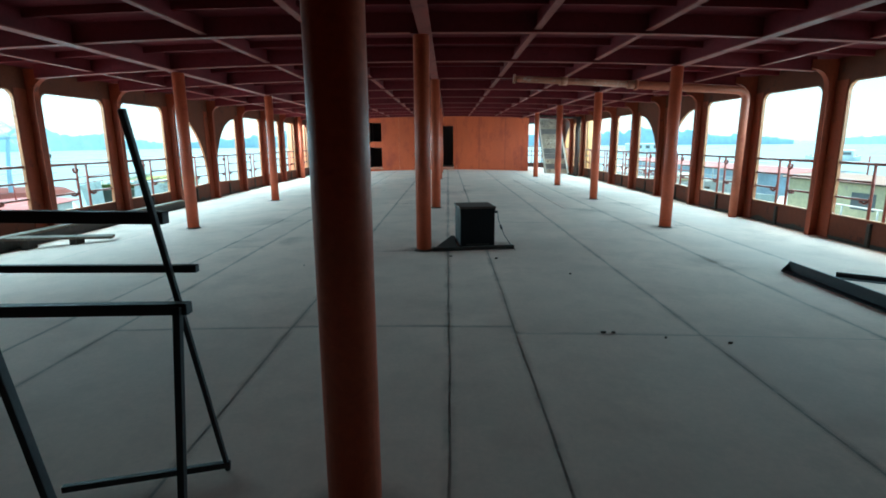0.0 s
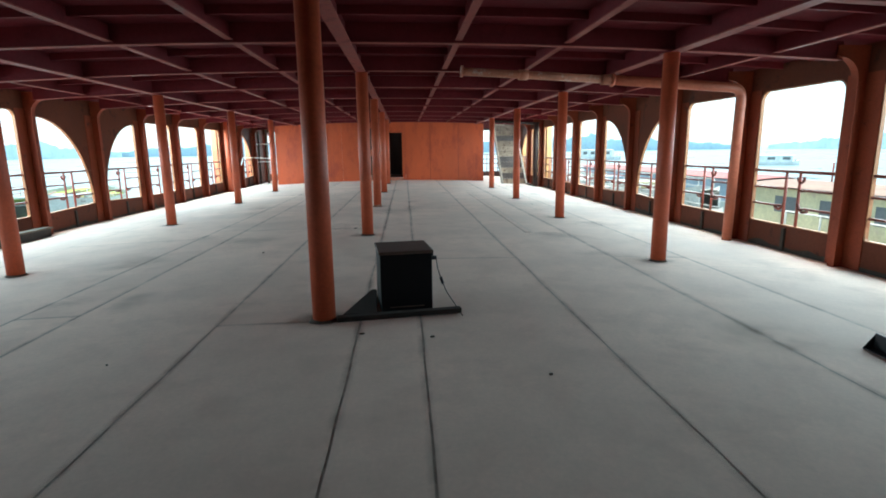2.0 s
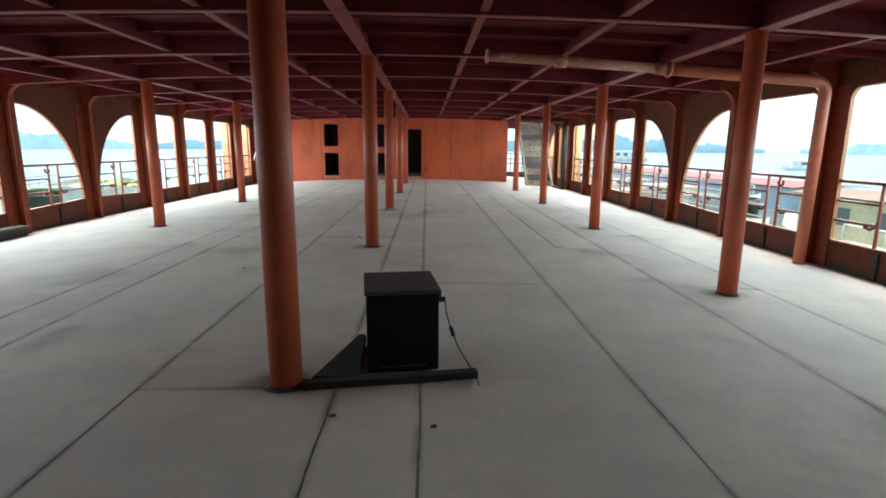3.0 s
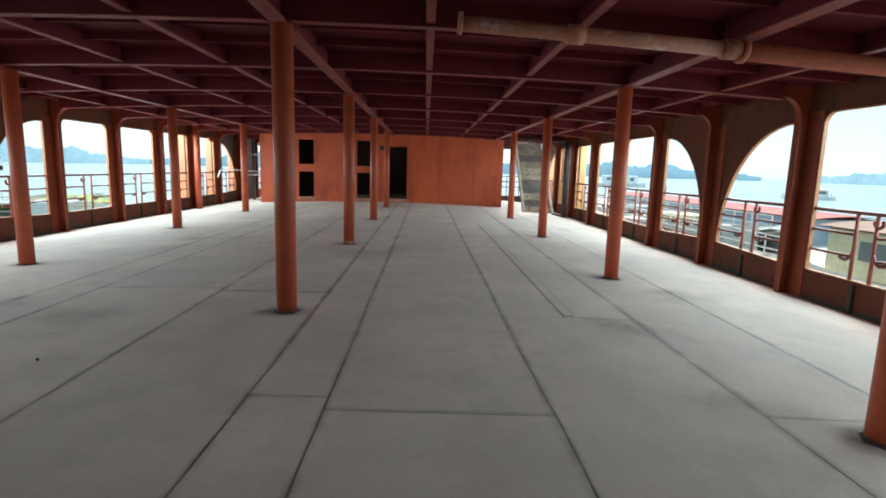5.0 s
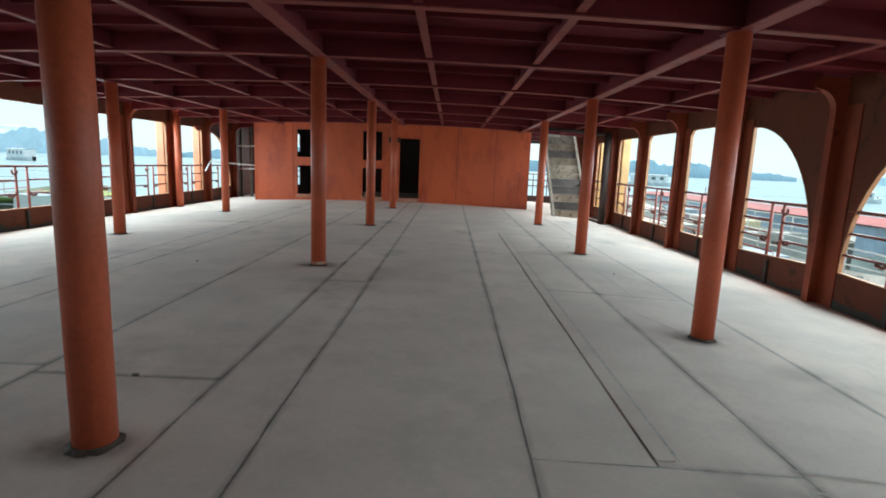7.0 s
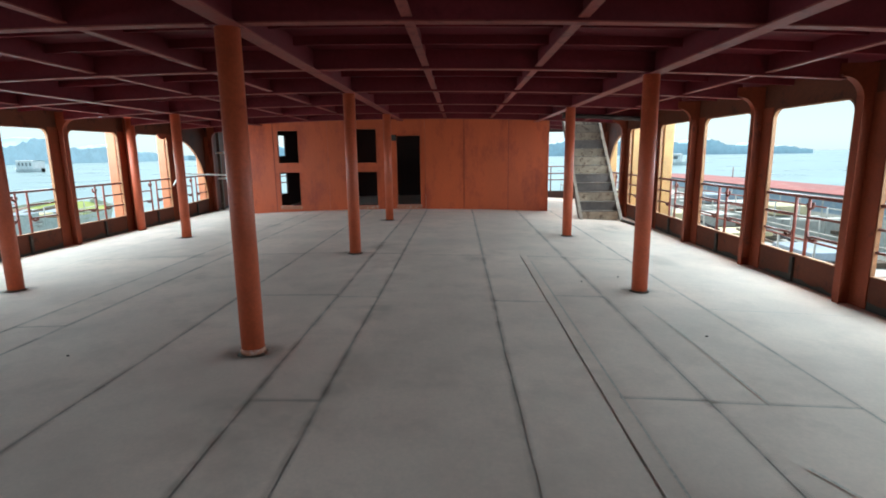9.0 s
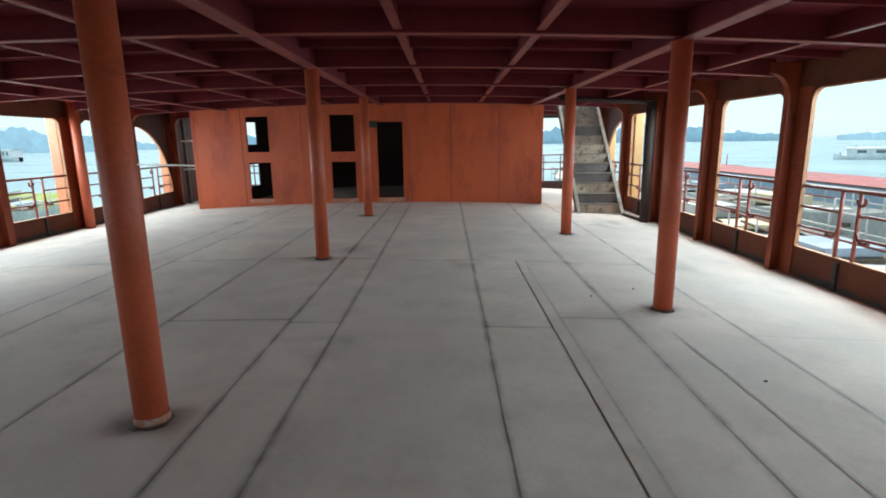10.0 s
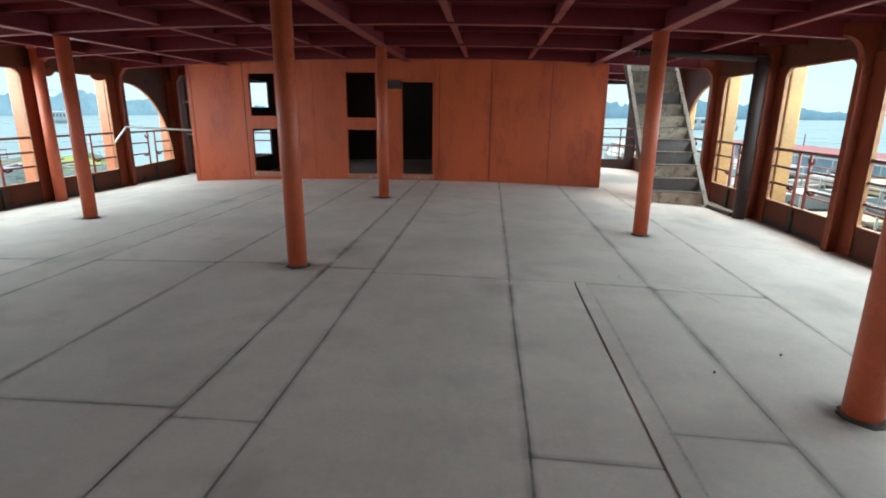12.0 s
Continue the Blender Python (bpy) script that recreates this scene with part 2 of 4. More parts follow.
def deck_plate(x0, x1, y0, y1):
    g = 0.0064
    bm = B()
    n = max(2, int((x1 - x0) / 0.25))
    ys = np.linspace(y0 + 0.0042, y1 - 0.0042, max(3, int((y1 - y0) / 0.16)))
    rows = []
    for y in ys:
        a, b = x0 + g + wobble(x0, y), x1 - g + wobble(x1, y)
        row = []
        for i in range(n + 1):
            x = a + (b - a) * i / n
            yy = y + (wobble(y0 + 9, x) if y == ys[0] else wobble(y1 + 9, x) if y == ys[-1] else 0)
            row.append((x, yy, camber(x) + 0.0004 * noise.noise((x * 0.8, y * 0.8, 2.0))))
        rows.append(row)
    strip(bm, rows)
    ob = part("deck_plate", bm, M_deck, floor)
    return ob


# ---- hull sides ----
def ray_out(poly, c, th):
    """Distance from c to the closed outline along the angle th."""
    d = (math.cos(th), math.sin(th))
    best = 0.0
    n = len(poly)
    for i in range(n):
        (ax, ay), (bx, by) = poly[i], poly[(i + 1) % n]
        ex, ey = bx - ax, by - ay
        den = d[0] * ey - d[1] * ex
        if abs(den) < 1e-9:
            continue
        t = ((ax - c[0]) * ey - (ay - c[1]) * ex) / den
        s = ((ax - c[0]) * d[1] - (ay - c[1]) * d[0]) / den
        if t > 0 and -1e-6 <= s <= 1 + 1e-6:
            best = max(best, t)
    return best


def window_shape(y0, y1, z0, z1, r=0.13):
    pts = [(y0 + 0.02, z0), (y1 - 0.02, z0), (y1, z0 + 0.02)]
    for k in range(7):
        a = math.radians(90 * k / 6)
        pts.append((y1 - r + r * math.cos(a), z1 - r + r * math.sin(a)))
    for k in range(7):
        a = math.radians(90 + 90 * k / 6)
        pts.append((y0 + r + r * math.cos(a), z1 - r + r * math.sin(a)))
    pts.append((y0, z0 + 0.02))
    return pts


def arch_shape(y_high, y_low, z0, z1):
    """A quarter arch, tall at y_high and running down to the sill at y_low."""
    pts = [(y_high, z0)]
    for k in range(15):
        a = math.radians(90 * k / 14)
        pts.append((y_high + (y_low - y_high) * math.cos(a), z0 + 0.05 + (z1 - z0 - 0.05) * math.sin(a)))
    return pts


def side_bay(wall, x, out, y0, y1, z0, z1, shape):
    """A hull panel with an opening; out is +1 or -1, the way outside."""
    t = 0.03 * out
    outer = [(y0, z0), (y1, z0), (y1, z1), (y0, z1)]
    if shape is None:
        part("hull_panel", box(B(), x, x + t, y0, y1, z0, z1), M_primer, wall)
        return
    ys, zs = [p[0] for p in shape], [p[1] for p in shape]
    c = ((min(ys) + max(ys)) / 2, min(zs) + (max(zs) - min(zs)) * 0.42)
    if shape[1][0] != shape[0][0] and len(shape) == 16:
        c = (shape[0][0] * 0.62 + shape[1][0] * 0.38, min(zs) + (max(zs) - min(zs)) * 0.4)
    ths = {round(math.atan2(p[1] - c[1], p[0] - c[0]), 5) for p in shape} | {round(math.atan2(p[1] - c[1], p[0] - c[0]), 5) for p in outer}
    ths = sorted(ths)
    bm, be = B(), B()
    rings = []
    for th in ths:
        ri, ro = ray_out(shape, c, th), ray_out(outer, c, th)
        pi = (c[0] + ri * math.cos(th), c[1] + ri * math.sin(th))
        po = (c[0] + ro * math.cos(th), c[1] + ro * math.sin(th))
        rings.append((pi, po))
    n = len(rings)
    vi = [[bm.verts.new((xx, p[0], p[1])) for xx in (x, x + t)] for p, _ in rings]
    vo = [[bm.verts.new((xx, p[0], p[1])) for xx in (x, x + t)] for _, p in rings]
    for i in range(n):
        j = (i + 1) % n
        bm.faces.new((vi[i][0], vi[j][0], vo[j][0], vo[i][0]))
        bm.faces.new((vi[i][1], vo[i][1], vo[j][1], vi[j][1]))
        bm.faces.new((vi[i][0], vi[i][1], vi[j][1], vi[j][0]))
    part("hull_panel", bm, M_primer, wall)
    # the rim round the opening, its colour paled to hold the daylight on it
    rim = [[be.verts.new((xx, c[0] + (p[0] - c[0]) * k, c[1] + (p[1] - c[1]) * k)) for xx, k in ((x - 0.008 * out, 1.0), (x + 0.036 * out, 1.0), (x + 0.036 * out, 0.985), (x - 0.008 * out, 0.985))] for p, _ in rings]
    for i in range(n):
        j = (i + 1) % n
        for k in range(4):
            be.faces.new((rim[i][k], rim[j][k], rim[j][(k + 1) % 4], rim[i][(k + 1) % 4]))
    part("opening_rim", be, M_edge, wall, "orange rim of the opening, daylight painted in as a paler tone")


def guard_rail(x, y0, y1, cut=None):
    """Three bars across an opening with a pair of posts and their hooks; cut narrows the bars under an arch."""
    rail = thing("guard_rail", "dark red pipe guard rail with hooked posts in a hull opening", "rail", "guard rails of the hull openings", at=pose(x, 0, 0))
    w = y1 - y0
    pa, pb = y0 + w * 0.40, y0 + w * 0.40 + 0.24
    zs = (0.86, 0.63, 0.40)
    ya, yb = y0 - 0.03, y1 + 0.03
    part("top_rail", tube(B(), [(0, ya, zs[0]), (0, yb, zs[0])], 0.021, 10), M_rail, rail)
    for z in zs[1:]:
        e0 = [(0, ya, z), (0, pa - 0.12, z), (0, pa - 0.05, z - 0.012), (0, pa, z)]
        part("lower_rail", tube(B(), e0, 0.016, 8), M_rail, rail)
        part("lower_rail", tube(B(), [(0, pb, z), (0, yb, z)], 0.016, 8), M_rail, rail)
    for p, s in ((pa, -1), (pb, 1)):
        post = part("post", tube(B(), [(0, p, SILL - 0.01), (0, p, zs[0])], 0.019, 10), M_post, rail)
        part("hook", tube(B(), [(0, p, zs[2] + 0.06), (0, p + s * 0.03, zs[2] - 0.01), (0, p + s * 0.09, zs[2] - 0.045), (0, p + s * 0.17, zs[2] - 0.03)], 0.019, 8), M_rail, post)
    hook = [(0, pa + 0.0 + 0.05 * math.cos(math.radians(a)) - 0.02, zs[0] - 0.085 + 0.05 * math.sin(math.radians(a))) for a in range(150, 400, 25)]
    part("hook", tube(B(), hook, 0.017, 8), M_rail, rail)
    return rail


def hull_side(name, x, out, f0, arches, jambs, closed=()):
    wall = thing(name, "orange-primed steel hull side with framed openings, backlit shade in its colour", "wall", kind="structure")
    zb, zt = camber(x) - 0.02, PLATING + camber(x) + 0.03
    k0 = math.floor((Y0 - f0) / PITCH)
    y = f0 + k0 * PITCH
    while y < YE:
        a, b = max(y, Y0), min(y + PITCH, YE)
        k = round((y - f0) / PITCH)
        if b - a > 0.05:
            wa, wb = y + 0.24, y + PITCH - 0.24
            # bays below y 3.4 are never in view; closed to darken the near deck
            if y + PITCH < 3.4 or k in closed:
                side_bay(wall, x, out, a, b, zb, zt, None)
            elif k in arches:
                lo, hi = (wa, wb) if arches[k] > 0 else (wb, wa)
                side_bay(wall, x, out, a, b, zb, zt, arch_shape(hi, lo, SILL, HEAD - 0.08))
                guard_rail(x + 0.02 * out, wa, wb)
            else:
                side_bay(wall, x, out, a, b, zb, zt, window_shape(wa, wb, SILL, HEAD))
                guard_rail(x + 0.02 * out, wa, wb)
            if 3 < y < 24:
                part("sill_stiffener", box(B(), x - 0.035 * out, x - 0.001 * out, y + 0.93, y + 0.98, zb, SILL - 0.03, 0.004), M_batten, wall)
        y += PITCH
    # black strip with an uneven edge: dirt and contact shade at the plating's foot
    y = max(Y0, 1.0)
    while y < YE - 0.2:
        yb = min(y + PITCH, YE - 0.1)
        bm = B()
        ys = np.linspace(y, yb, 40)
        top = [zb + 0.07 + 0.05 * noise.noise((v * 1.3, x, 0)) + 0.035 * noise.noise((v * 6.0, x, 2)) + (0.12 * max(0.0, noise.noise((v * 2.1, x, 5)) - 0.15)) for v in ys]
        strip(bm, [[(x - 0.003 * out, v, zb), (x - 0.003 * out, v, h)] for v, h in zip(ys, top)])
        part("foot_dirt_shade", bm, M_batten, wall, "black strip of dirt and contact shade along the foot")
        y = yb + 0.001
    # frames: a web and a flange that sweeps into the deck beam above
    k = k0 + 1
    while f0 + k * PITCH < YE:
        y = f0 + k * PITCH
        d, r = 0.13, 0.24
        zc = BEAM + camber(x - out * 0.8)
        inner = [(x - out * d, camber(x) + 0.0)]
        for i in range(9):
            a = math.radians(90 * i / 8)
            inner.append((x - out * (d + r - r * math.cos(a)), zc - r + r * math.sin(a)))
        outline = [(px, y - 0.006, pz) for px, pz in inner] + [(x - out * (d + r), y - 0.006, zt - 0.05), (x - 0.002 * out, y - 0.006, zt - 0.05), (x - 0.002 * out, y - 0.006, zb)]
        fr = thing("hull_frame", "red-primed steel hull frame with curved bracket", "frame", "hull frames", kind="structure")
        wide = 0.09
        part("web", plate(B(), outline, (0, 0.012, 0)), M_frame, fr)
        bm = B()
        rows = []
        for i, (px, pz) in enumerate(inner):
            nx, nz = (-out, 0) if i == 0 else (-out * math.cos(math.radians(90 * (i - 1) / 8)), -math.sin(math.radians(90 * (i - 1) / 8)))
            rows.append([(px + nx * q, y + w, pz + nz * q) for q, w in ((0.0, -wide / 2), (0.014, -wide / 2), (0.014, wide / 2), (0.0, wide / 2), (0.0, -wide / 2))])
        strip(bm, rows)
        part("flange", bm, M_frame, fr)
        part("pier_plate", box(B(), x - 0.014 * out, x - 0.002 * out, y - 0.235, y + 0.235, zb, HEAD + 0.02), M_frame, fr)
        if jambs[0] <= y <= jambs[1]:
            part("outer_post", box(B(), x + 0.09 * out, x + 0.29 * out, y - 0.19, y + 0.19, -0.4, HEAD + 0.35, 0.02), M_cream if out > 0 else M_salmon, fr, "pale orange painted outer post")
        k += 1
    return wall


wall_right = hull_side("wall_right", XR, 1, FR0, {-1: -1, 0: 1, 5: -1}, (19.5, 24.5))
wall_left = hull_side("wall_left", XL, -1, FL0, {-1: -1, 0: 1, 5: -1}, (19.5, 24.5), (6,))

# ---- overhead deck ----
HX0, HX1, HY0, HY1 = 3.75, 5.05, 21.9, 24.4
_bm = B()
_xs = sorted(set(np.round(np.linspace(XL - 0.05, XR + 0.05, 30), 3)) | {HX0, HX1})
for xa, xb in zip(_xs, _xs[1:]):
    spans = [(Y0, HY0), (HY1, YE)] if xa >= HX0 - 1e-6 and xb <= HX1 + 1e-6 else [(Y0, YE)]
    for ya, yb in spans:
        for z in (0.0, 0.012):
            _bm.faces.new([_bm.verts.new((x, y, PLATING + camber(x) + z)) for x, y in ((xa, ya), (xb, ya), (xb, yb), (xa, yb))])
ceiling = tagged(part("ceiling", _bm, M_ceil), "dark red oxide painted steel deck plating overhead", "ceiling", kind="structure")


def deck_beam(y, x0, x1):
    bmw, bmf = B(), B()
    xs = np.linspace(x0, x1, 24)
    strip(bmw, [[(x, y - 0.005, BEAM + camber(x)), (x, y - 0.005, PLATING + camber(x)), (x, y + 0.005, PLATING + camber(x)), (x, y + 0.005, BEAM + camber(x)), (x, y - 0.005, BEAM + camber(x))] for x in xs])
    strip(bmf, [[(x, y - 0.02, BEAM + camber(x)), (x, y + 0.07, BEAM + camber(x)), (x, y + 0.07, BEAM + camber(x) - 0.01), (x, y - 0.02, BEAM + camber(x) - 0.01), (x, y - 0.02, BEAM + camber(x))] for x in xs])
    t = thing("deck_beam", "dark red steel angle beam across the overhead deck", "beam", "transverse deck beams", kind="structure")
    part("web", bmw, M_beam, t)
    part("flange", bmf, M_flange, t)


def stiffener(y, x0, x1):
    bm = B()
    strip(bm, [[(x, y - 0.004, PLATING + camber(x) - 0.075), (x, y - 0.004, PLATING + camber(x)), (x, y + 0.004, PLATING + camber(x)), (x, y + 0.035, PLATING + camber(x) - 0.07), (x, y + 0.035, PLATING + camber(x) - 0.075), (x, y - 0.004, PLATING + camber(x) - 0.075)] for x in np.linspace(x0, x1, 20)])
    tagged(part("deck_stiffener", bm, M_beam), "small dark red stiffener under the deck plating", "beam", "deck stiffeners", "structure")


def girder(x, y0, y1, z, width, mat, name="deck_girder"):
    t = thing(name, "red steel girder running lengthwise under the deck", "beam", "lengthwise girders", kind="structure")
    z = z + camber(x)
    part("web", box(B(), x - 0.006, x + 0.006, y0, y1, z, PLATING + camber(x) + 0.004), M_beam, t)
    part("flange", box(B(), x - width / 2, x + width / 2, y0, y1, z - 0.012, z - 0.001), mat, t)


_y = 12.62 - 8 * PITCH
while _y < YE - 0.3:
    if _y > Y0 + 0.2:
        deck_beam(_y, XL + 0.3, XR - 0.3)
        for s in (0.633, 1.266):
            if _y + s < YE - 0.1:
                stiffener(_y + s, XL + 0.02, XR - 0.02 if not HY0 - 0.1 < _y + s < HY1 + 0.1 else HX0)
    _y += PITCH
for _x in (-3.9, -0.3, 3.1):
    girder(_x, Y0, YW - 0.02, BEAM - 0.018, 0.13, M_flange)
for _x in (-5.0, -2.55, -1.42, 0.83, 1.95, 4.2):
    girder(_x, Y0, YW - 0.02, BEAM + 0.03, 0.07, M_flange, "deck_longitudinal")

# ---- pillars ----
R_PIL = 0.082


def pillar(x, y, y_i):
    h = BEAM - 0.03
    t = thing("pillar", "round orange-primed steel pillar with dirty base ring", "pillar", "deck pillars", at=pose(x, y, camber(x)))
    part("shaft", tube(B(), [(0, 0, 0.0), (0, 0, h)], R_PIL, 24), M_pillar, t)
    bm = B()
    rr = random.Random(y_i)
    seg = 26
    ringo = [R_PIL + 0.012 + rr.random() * 0.022 for _ in range(seg)]
    a = [bm.verts.new((R_PIL * math.cos(2 * math.pi * k / seg), R_PIL * math.sin(2 * math.pi * k / seg), 0.014)) for k in range(seg)]
    b = [bm.verts.new((ringo[k] * math.cos(2 * math.pi * k / seg), ringo[k] * math.sin(2 * math.pi * k / seg), 0.002)) for k in range(seg)]
    for k in range(seg):
        bm.faces.new((a[k], b[k], b[(k + 1) % seg], a[(k + 1) % seg]))
    part("base_ring", bm, M_rust, t, "rusty weld and grime ring")
    part("collar", tube(B(), [(0, 0, 0.004), (0, 0, 0.05 if y_i == 4 else 0.02)], R_PIL + 0.005, 24), M_pipe if y_i == 4 else M_rust, t)
    part("top_plate", box(B(), -0.1, 0.1, -0.1, 0.1, h, h + 0.012), M_beam, t)
    return t


_i = 0
for _k in range(-1, 6):
    pillar({0: -0.372, 2: -0.295}.get(_k, -0.345), 0.87 if _k == 0 else 1.24 + 3.8 * _k, _i)
    _i += 1
for _k in range(0, 4):
    pillar(3.085, 6.96 + 3.8 * _k, _i)
    _i += 1
for _k in range(-2, 4):
    pillar(-3.905, 7.12 + 3.79 * _k, _i)
    _i += 1

# ---- drain pipes ----
def drain_pipe(pts, r, label, mat, joints=()):
    t = thing("drain_pipe", label, "pipe")
    part("pipe", tube(B(), pts, r, 18), mat, t)
    part("end_flange", tube(B(), [Vector(pts[0]), Vector(pts[0]) + (Vector(pts[1]) - Vector(pts[0])).normalized() * 0.03], r + 0.022, 18), mat, t)
    for x in joints[1:]:
        k = (x - pts[0][0]) / (pts[-1][0] - pts[0][0])
        p = Vector(pts[0]).lerp(Vector(pts[-1]), k)
        part("joint", tube(B(), [p - Vector((0.06, 0.003, 0)), p + Vector((0.06, 0.003, 0))], r + 0.016, 18), mat, t)
    return t


def bent(a, corner, b, r=0.16):
    a, c, b = Vector(a), Vector(corner), Vector(b)
    u, v = (a - c).normalized(), (b - c).normalized()
    p, q = c + u * r, c + v * r
    return [a] + [(p * (1 - s) ** 2 + c * 2 * s * (1 - s) + q * s * s) for s in np.linspace(0, 1, 9)] + [b]


drain_pipe([(1.02, 8.48, 2.195), (2.0, 8.49, 2.145), (3.05, 8.5, 2.085)], 0.052, "worn orange drain pipe with pale patches under a beam", M_pipe, joints=(1.02, 1.85, 2.98))
drain_pipe(bent((3.05, 8.5, 2.085), (4.98, 8.62, 1.985), (4.98, 8.66, camber(4.98)), 0.16), 0.066, "salmon-primed drain pipe bending down beside the hull", M_salmonpipe)
drain_pipe([(4.98, 20.12, 2.27 + camber(4.98)), (4.98, 20.12, 1.0), (4.98, 20.12, camber(4.98))], 0.085, "dark stained drain pipe standing beside the hull", M_pipedark)
drain_pipe([(3.3, 20.16, 2.15), (4.1, 20.15, 2.11), (4.9, 20.13, 2.06)], 0.045, "dark stained pipe under a deck beam", M_pipedark)
tagged(part("kerb_bar", bar(B(), (4.93, 20.25, camber(4.95) + 0.03), (4.86, 21.0, camber(4.9) + 0.03), 0.05, 0.058, 0.006), M_batten), "low dark kerb bar between stair foot and pipe", "bar")
drain_pipe([(-5.86, 20.27, 2.25), (-5.86, 20.27, 1.0), (-5.86, 20.27, camber(-5.86))], 0.085, "orange-primed vertical pipe beside the hull", M_pillar)

# ---- end bulkhead ----
bulkhead = thing("wall_end", "orange-primed steel bulkhead of welded panels with doorway", "wall", kind="structure")
WX0, WX1 = -4.71, 3.41
HOLES = [(-3.475, -2.96, 0.12, 0.965), (-3.475, -2.96, 1.215, 2.02), (-1.52, -0.95, 0.11, 0.965), (-1.52, -0.95, 1.2, 2.04), (-0.425, 0.17, 0.115, 1.865)]


def bulkhead_panel(x0, x1):
    """One panel from deck to plating, cut round the holes that fall in it."""
    cuts = sorted({x0, x1} | {v for h in HOLES for v in h[:2] if x0 < v < x1})
    bm = B()
    for a, b in zip(cuts, cuts[1:]):
        m = (a + b) / 2
        hs = sorted([h for h in HOLES if h[0] < m < h[1]], key=lambda h: h[2])
        z = camber(m) - 0.03
        for h in hs:
            box(bm, a, b, YW, YW + 0.04, z, h[2])
            z = h[3]
        box(bm, a, b, YW, YW + 0.04, z, PLATING + camber(m) + 0.01)
    part("wall_panel", bm, M_wall, bulkhead)


for a, b in ((WX0, -3.6), (-3.6, -2.2), (-2.2, -0.72), (-0.72, 0.3), (0.3, 1.285), (1.295, 2.415), (2.425, WX1)):
    bulkhead_panel(a + 0.003, b - 0.003)
for _x in (1.29, 2.42, -3.6):
    part("weld_strip", box(B(), _x - 0.008, _x + 0.008, YW - 0.006, YW + 0.01, camber(_x), PLATING + camber(_x)), M_weld, bulkhead)
part("corner_angle", box(B(), WX0 - 0.05, WX0 + 0.03, YW - 0.01, YW + 0.06, camber(WX0), PLATING + camber(WX0), 0.006), M_wall, bulkhead)
part("corner_angle", box(B(), WX1 - 0.02, WX1 + 0.03, YW - 0.01, YW + 0.06, camber(WX1), PLATING + camber(WX1), 0.006), M_wall, bulkhead)
for h in HOLES:
    x0, x1, z0, z1 = h
    bm = B()
    for s in ((x0 - 0.03, x1 + 0.03, z0 - 0.03, z0), (x0 - 0.03, x1 + 0.03, z1, z1 + 0.03), (x0 - 0.03, x0, z0, z1), (x1, x1 + 0.03, z0, z1)):
        box(bm, s[0], s[1], YW - 0.014, YW + 0.05, s[2], s[3])
    part("opening_frame", bm, M_wall, bulkhead)
for x0, x1, z0 in ((-3.5, -2.93, 0.12), (-1.55, -0.92, 0.11), (-0.45, 0.2, 0.115)):
    part("sill_plate", box(B(), x0, x1, YW - 0.03, YW - 0.0145, z0 - 0.10, z0 - 0.004, 0.004), M_pipe, bulkhead, "pale worn sill plate")
part("door_lintel", box(B(), -0.75, -0.43, YW - 0.10, YW - 0.016, 1.74, 1.89, 0.008), M_batten, bulkhead, "dark steel box beside the head of the doorway")

# the cabins behind the bulkhead, their unlit gloom put into the wall colour
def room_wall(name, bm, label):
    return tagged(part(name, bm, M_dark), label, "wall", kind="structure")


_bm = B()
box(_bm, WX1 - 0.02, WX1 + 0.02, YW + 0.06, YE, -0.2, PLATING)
room_wall("wall_cabin_right", _bm, "cabin side wall, its gloom put into a dark colour")
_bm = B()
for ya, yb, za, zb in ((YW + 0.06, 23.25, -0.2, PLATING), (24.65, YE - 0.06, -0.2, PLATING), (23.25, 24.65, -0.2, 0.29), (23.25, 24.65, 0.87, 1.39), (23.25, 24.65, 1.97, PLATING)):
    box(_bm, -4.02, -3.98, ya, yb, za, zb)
room_wall("wall_cabin_left", _bm, "cabin side wall with two small openings, gloom put into its colour")
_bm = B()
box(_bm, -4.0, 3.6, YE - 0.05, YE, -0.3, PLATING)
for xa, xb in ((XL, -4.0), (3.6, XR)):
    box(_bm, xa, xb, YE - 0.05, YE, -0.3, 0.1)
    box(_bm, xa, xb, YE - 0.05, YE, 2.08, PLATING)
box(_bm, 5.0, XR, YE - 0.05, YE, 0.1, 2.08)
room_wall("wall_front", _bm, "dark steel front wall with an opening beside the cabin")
# added out of view behind the start, keeps light off the near deck
_bm = B()
box(_bm, XL - 0.1, XR + 0.1, Y0 - 0.05, Y0, -0.3, PLATING + 0.05)
tagged(part("wall_back", _bm, M_primer), "unseen assumed bulkhead closing off the deck aft", "wall", kind="structure")
for _xa, _xb in ((3.4, 5.2), (-6.05, -4.05)):
    _r = thing("guard_rail", "dark red pipe guard rail across the forward opening", "rail", "guard rails of the hull openings")
    for _z in (0.93, 0.7, 0.48):
        part("top_rail" if _z > 0.9 else "lower_rail", tube(B(), [(_xa, YE - 0.1, _z), (_xb, YE - 0.1, _z)], 0.02, 10), M_rail, _r)
    for _k in (0.2, 0.5, 0.8):
        _x = _xa + (_xb - _xa) * _k
        part("post", tube(B(), [(_x, YE - 0.1, 0.08), (_x, YE - 0.1, 0.93)], 0.02, 10), M_rail, _r)

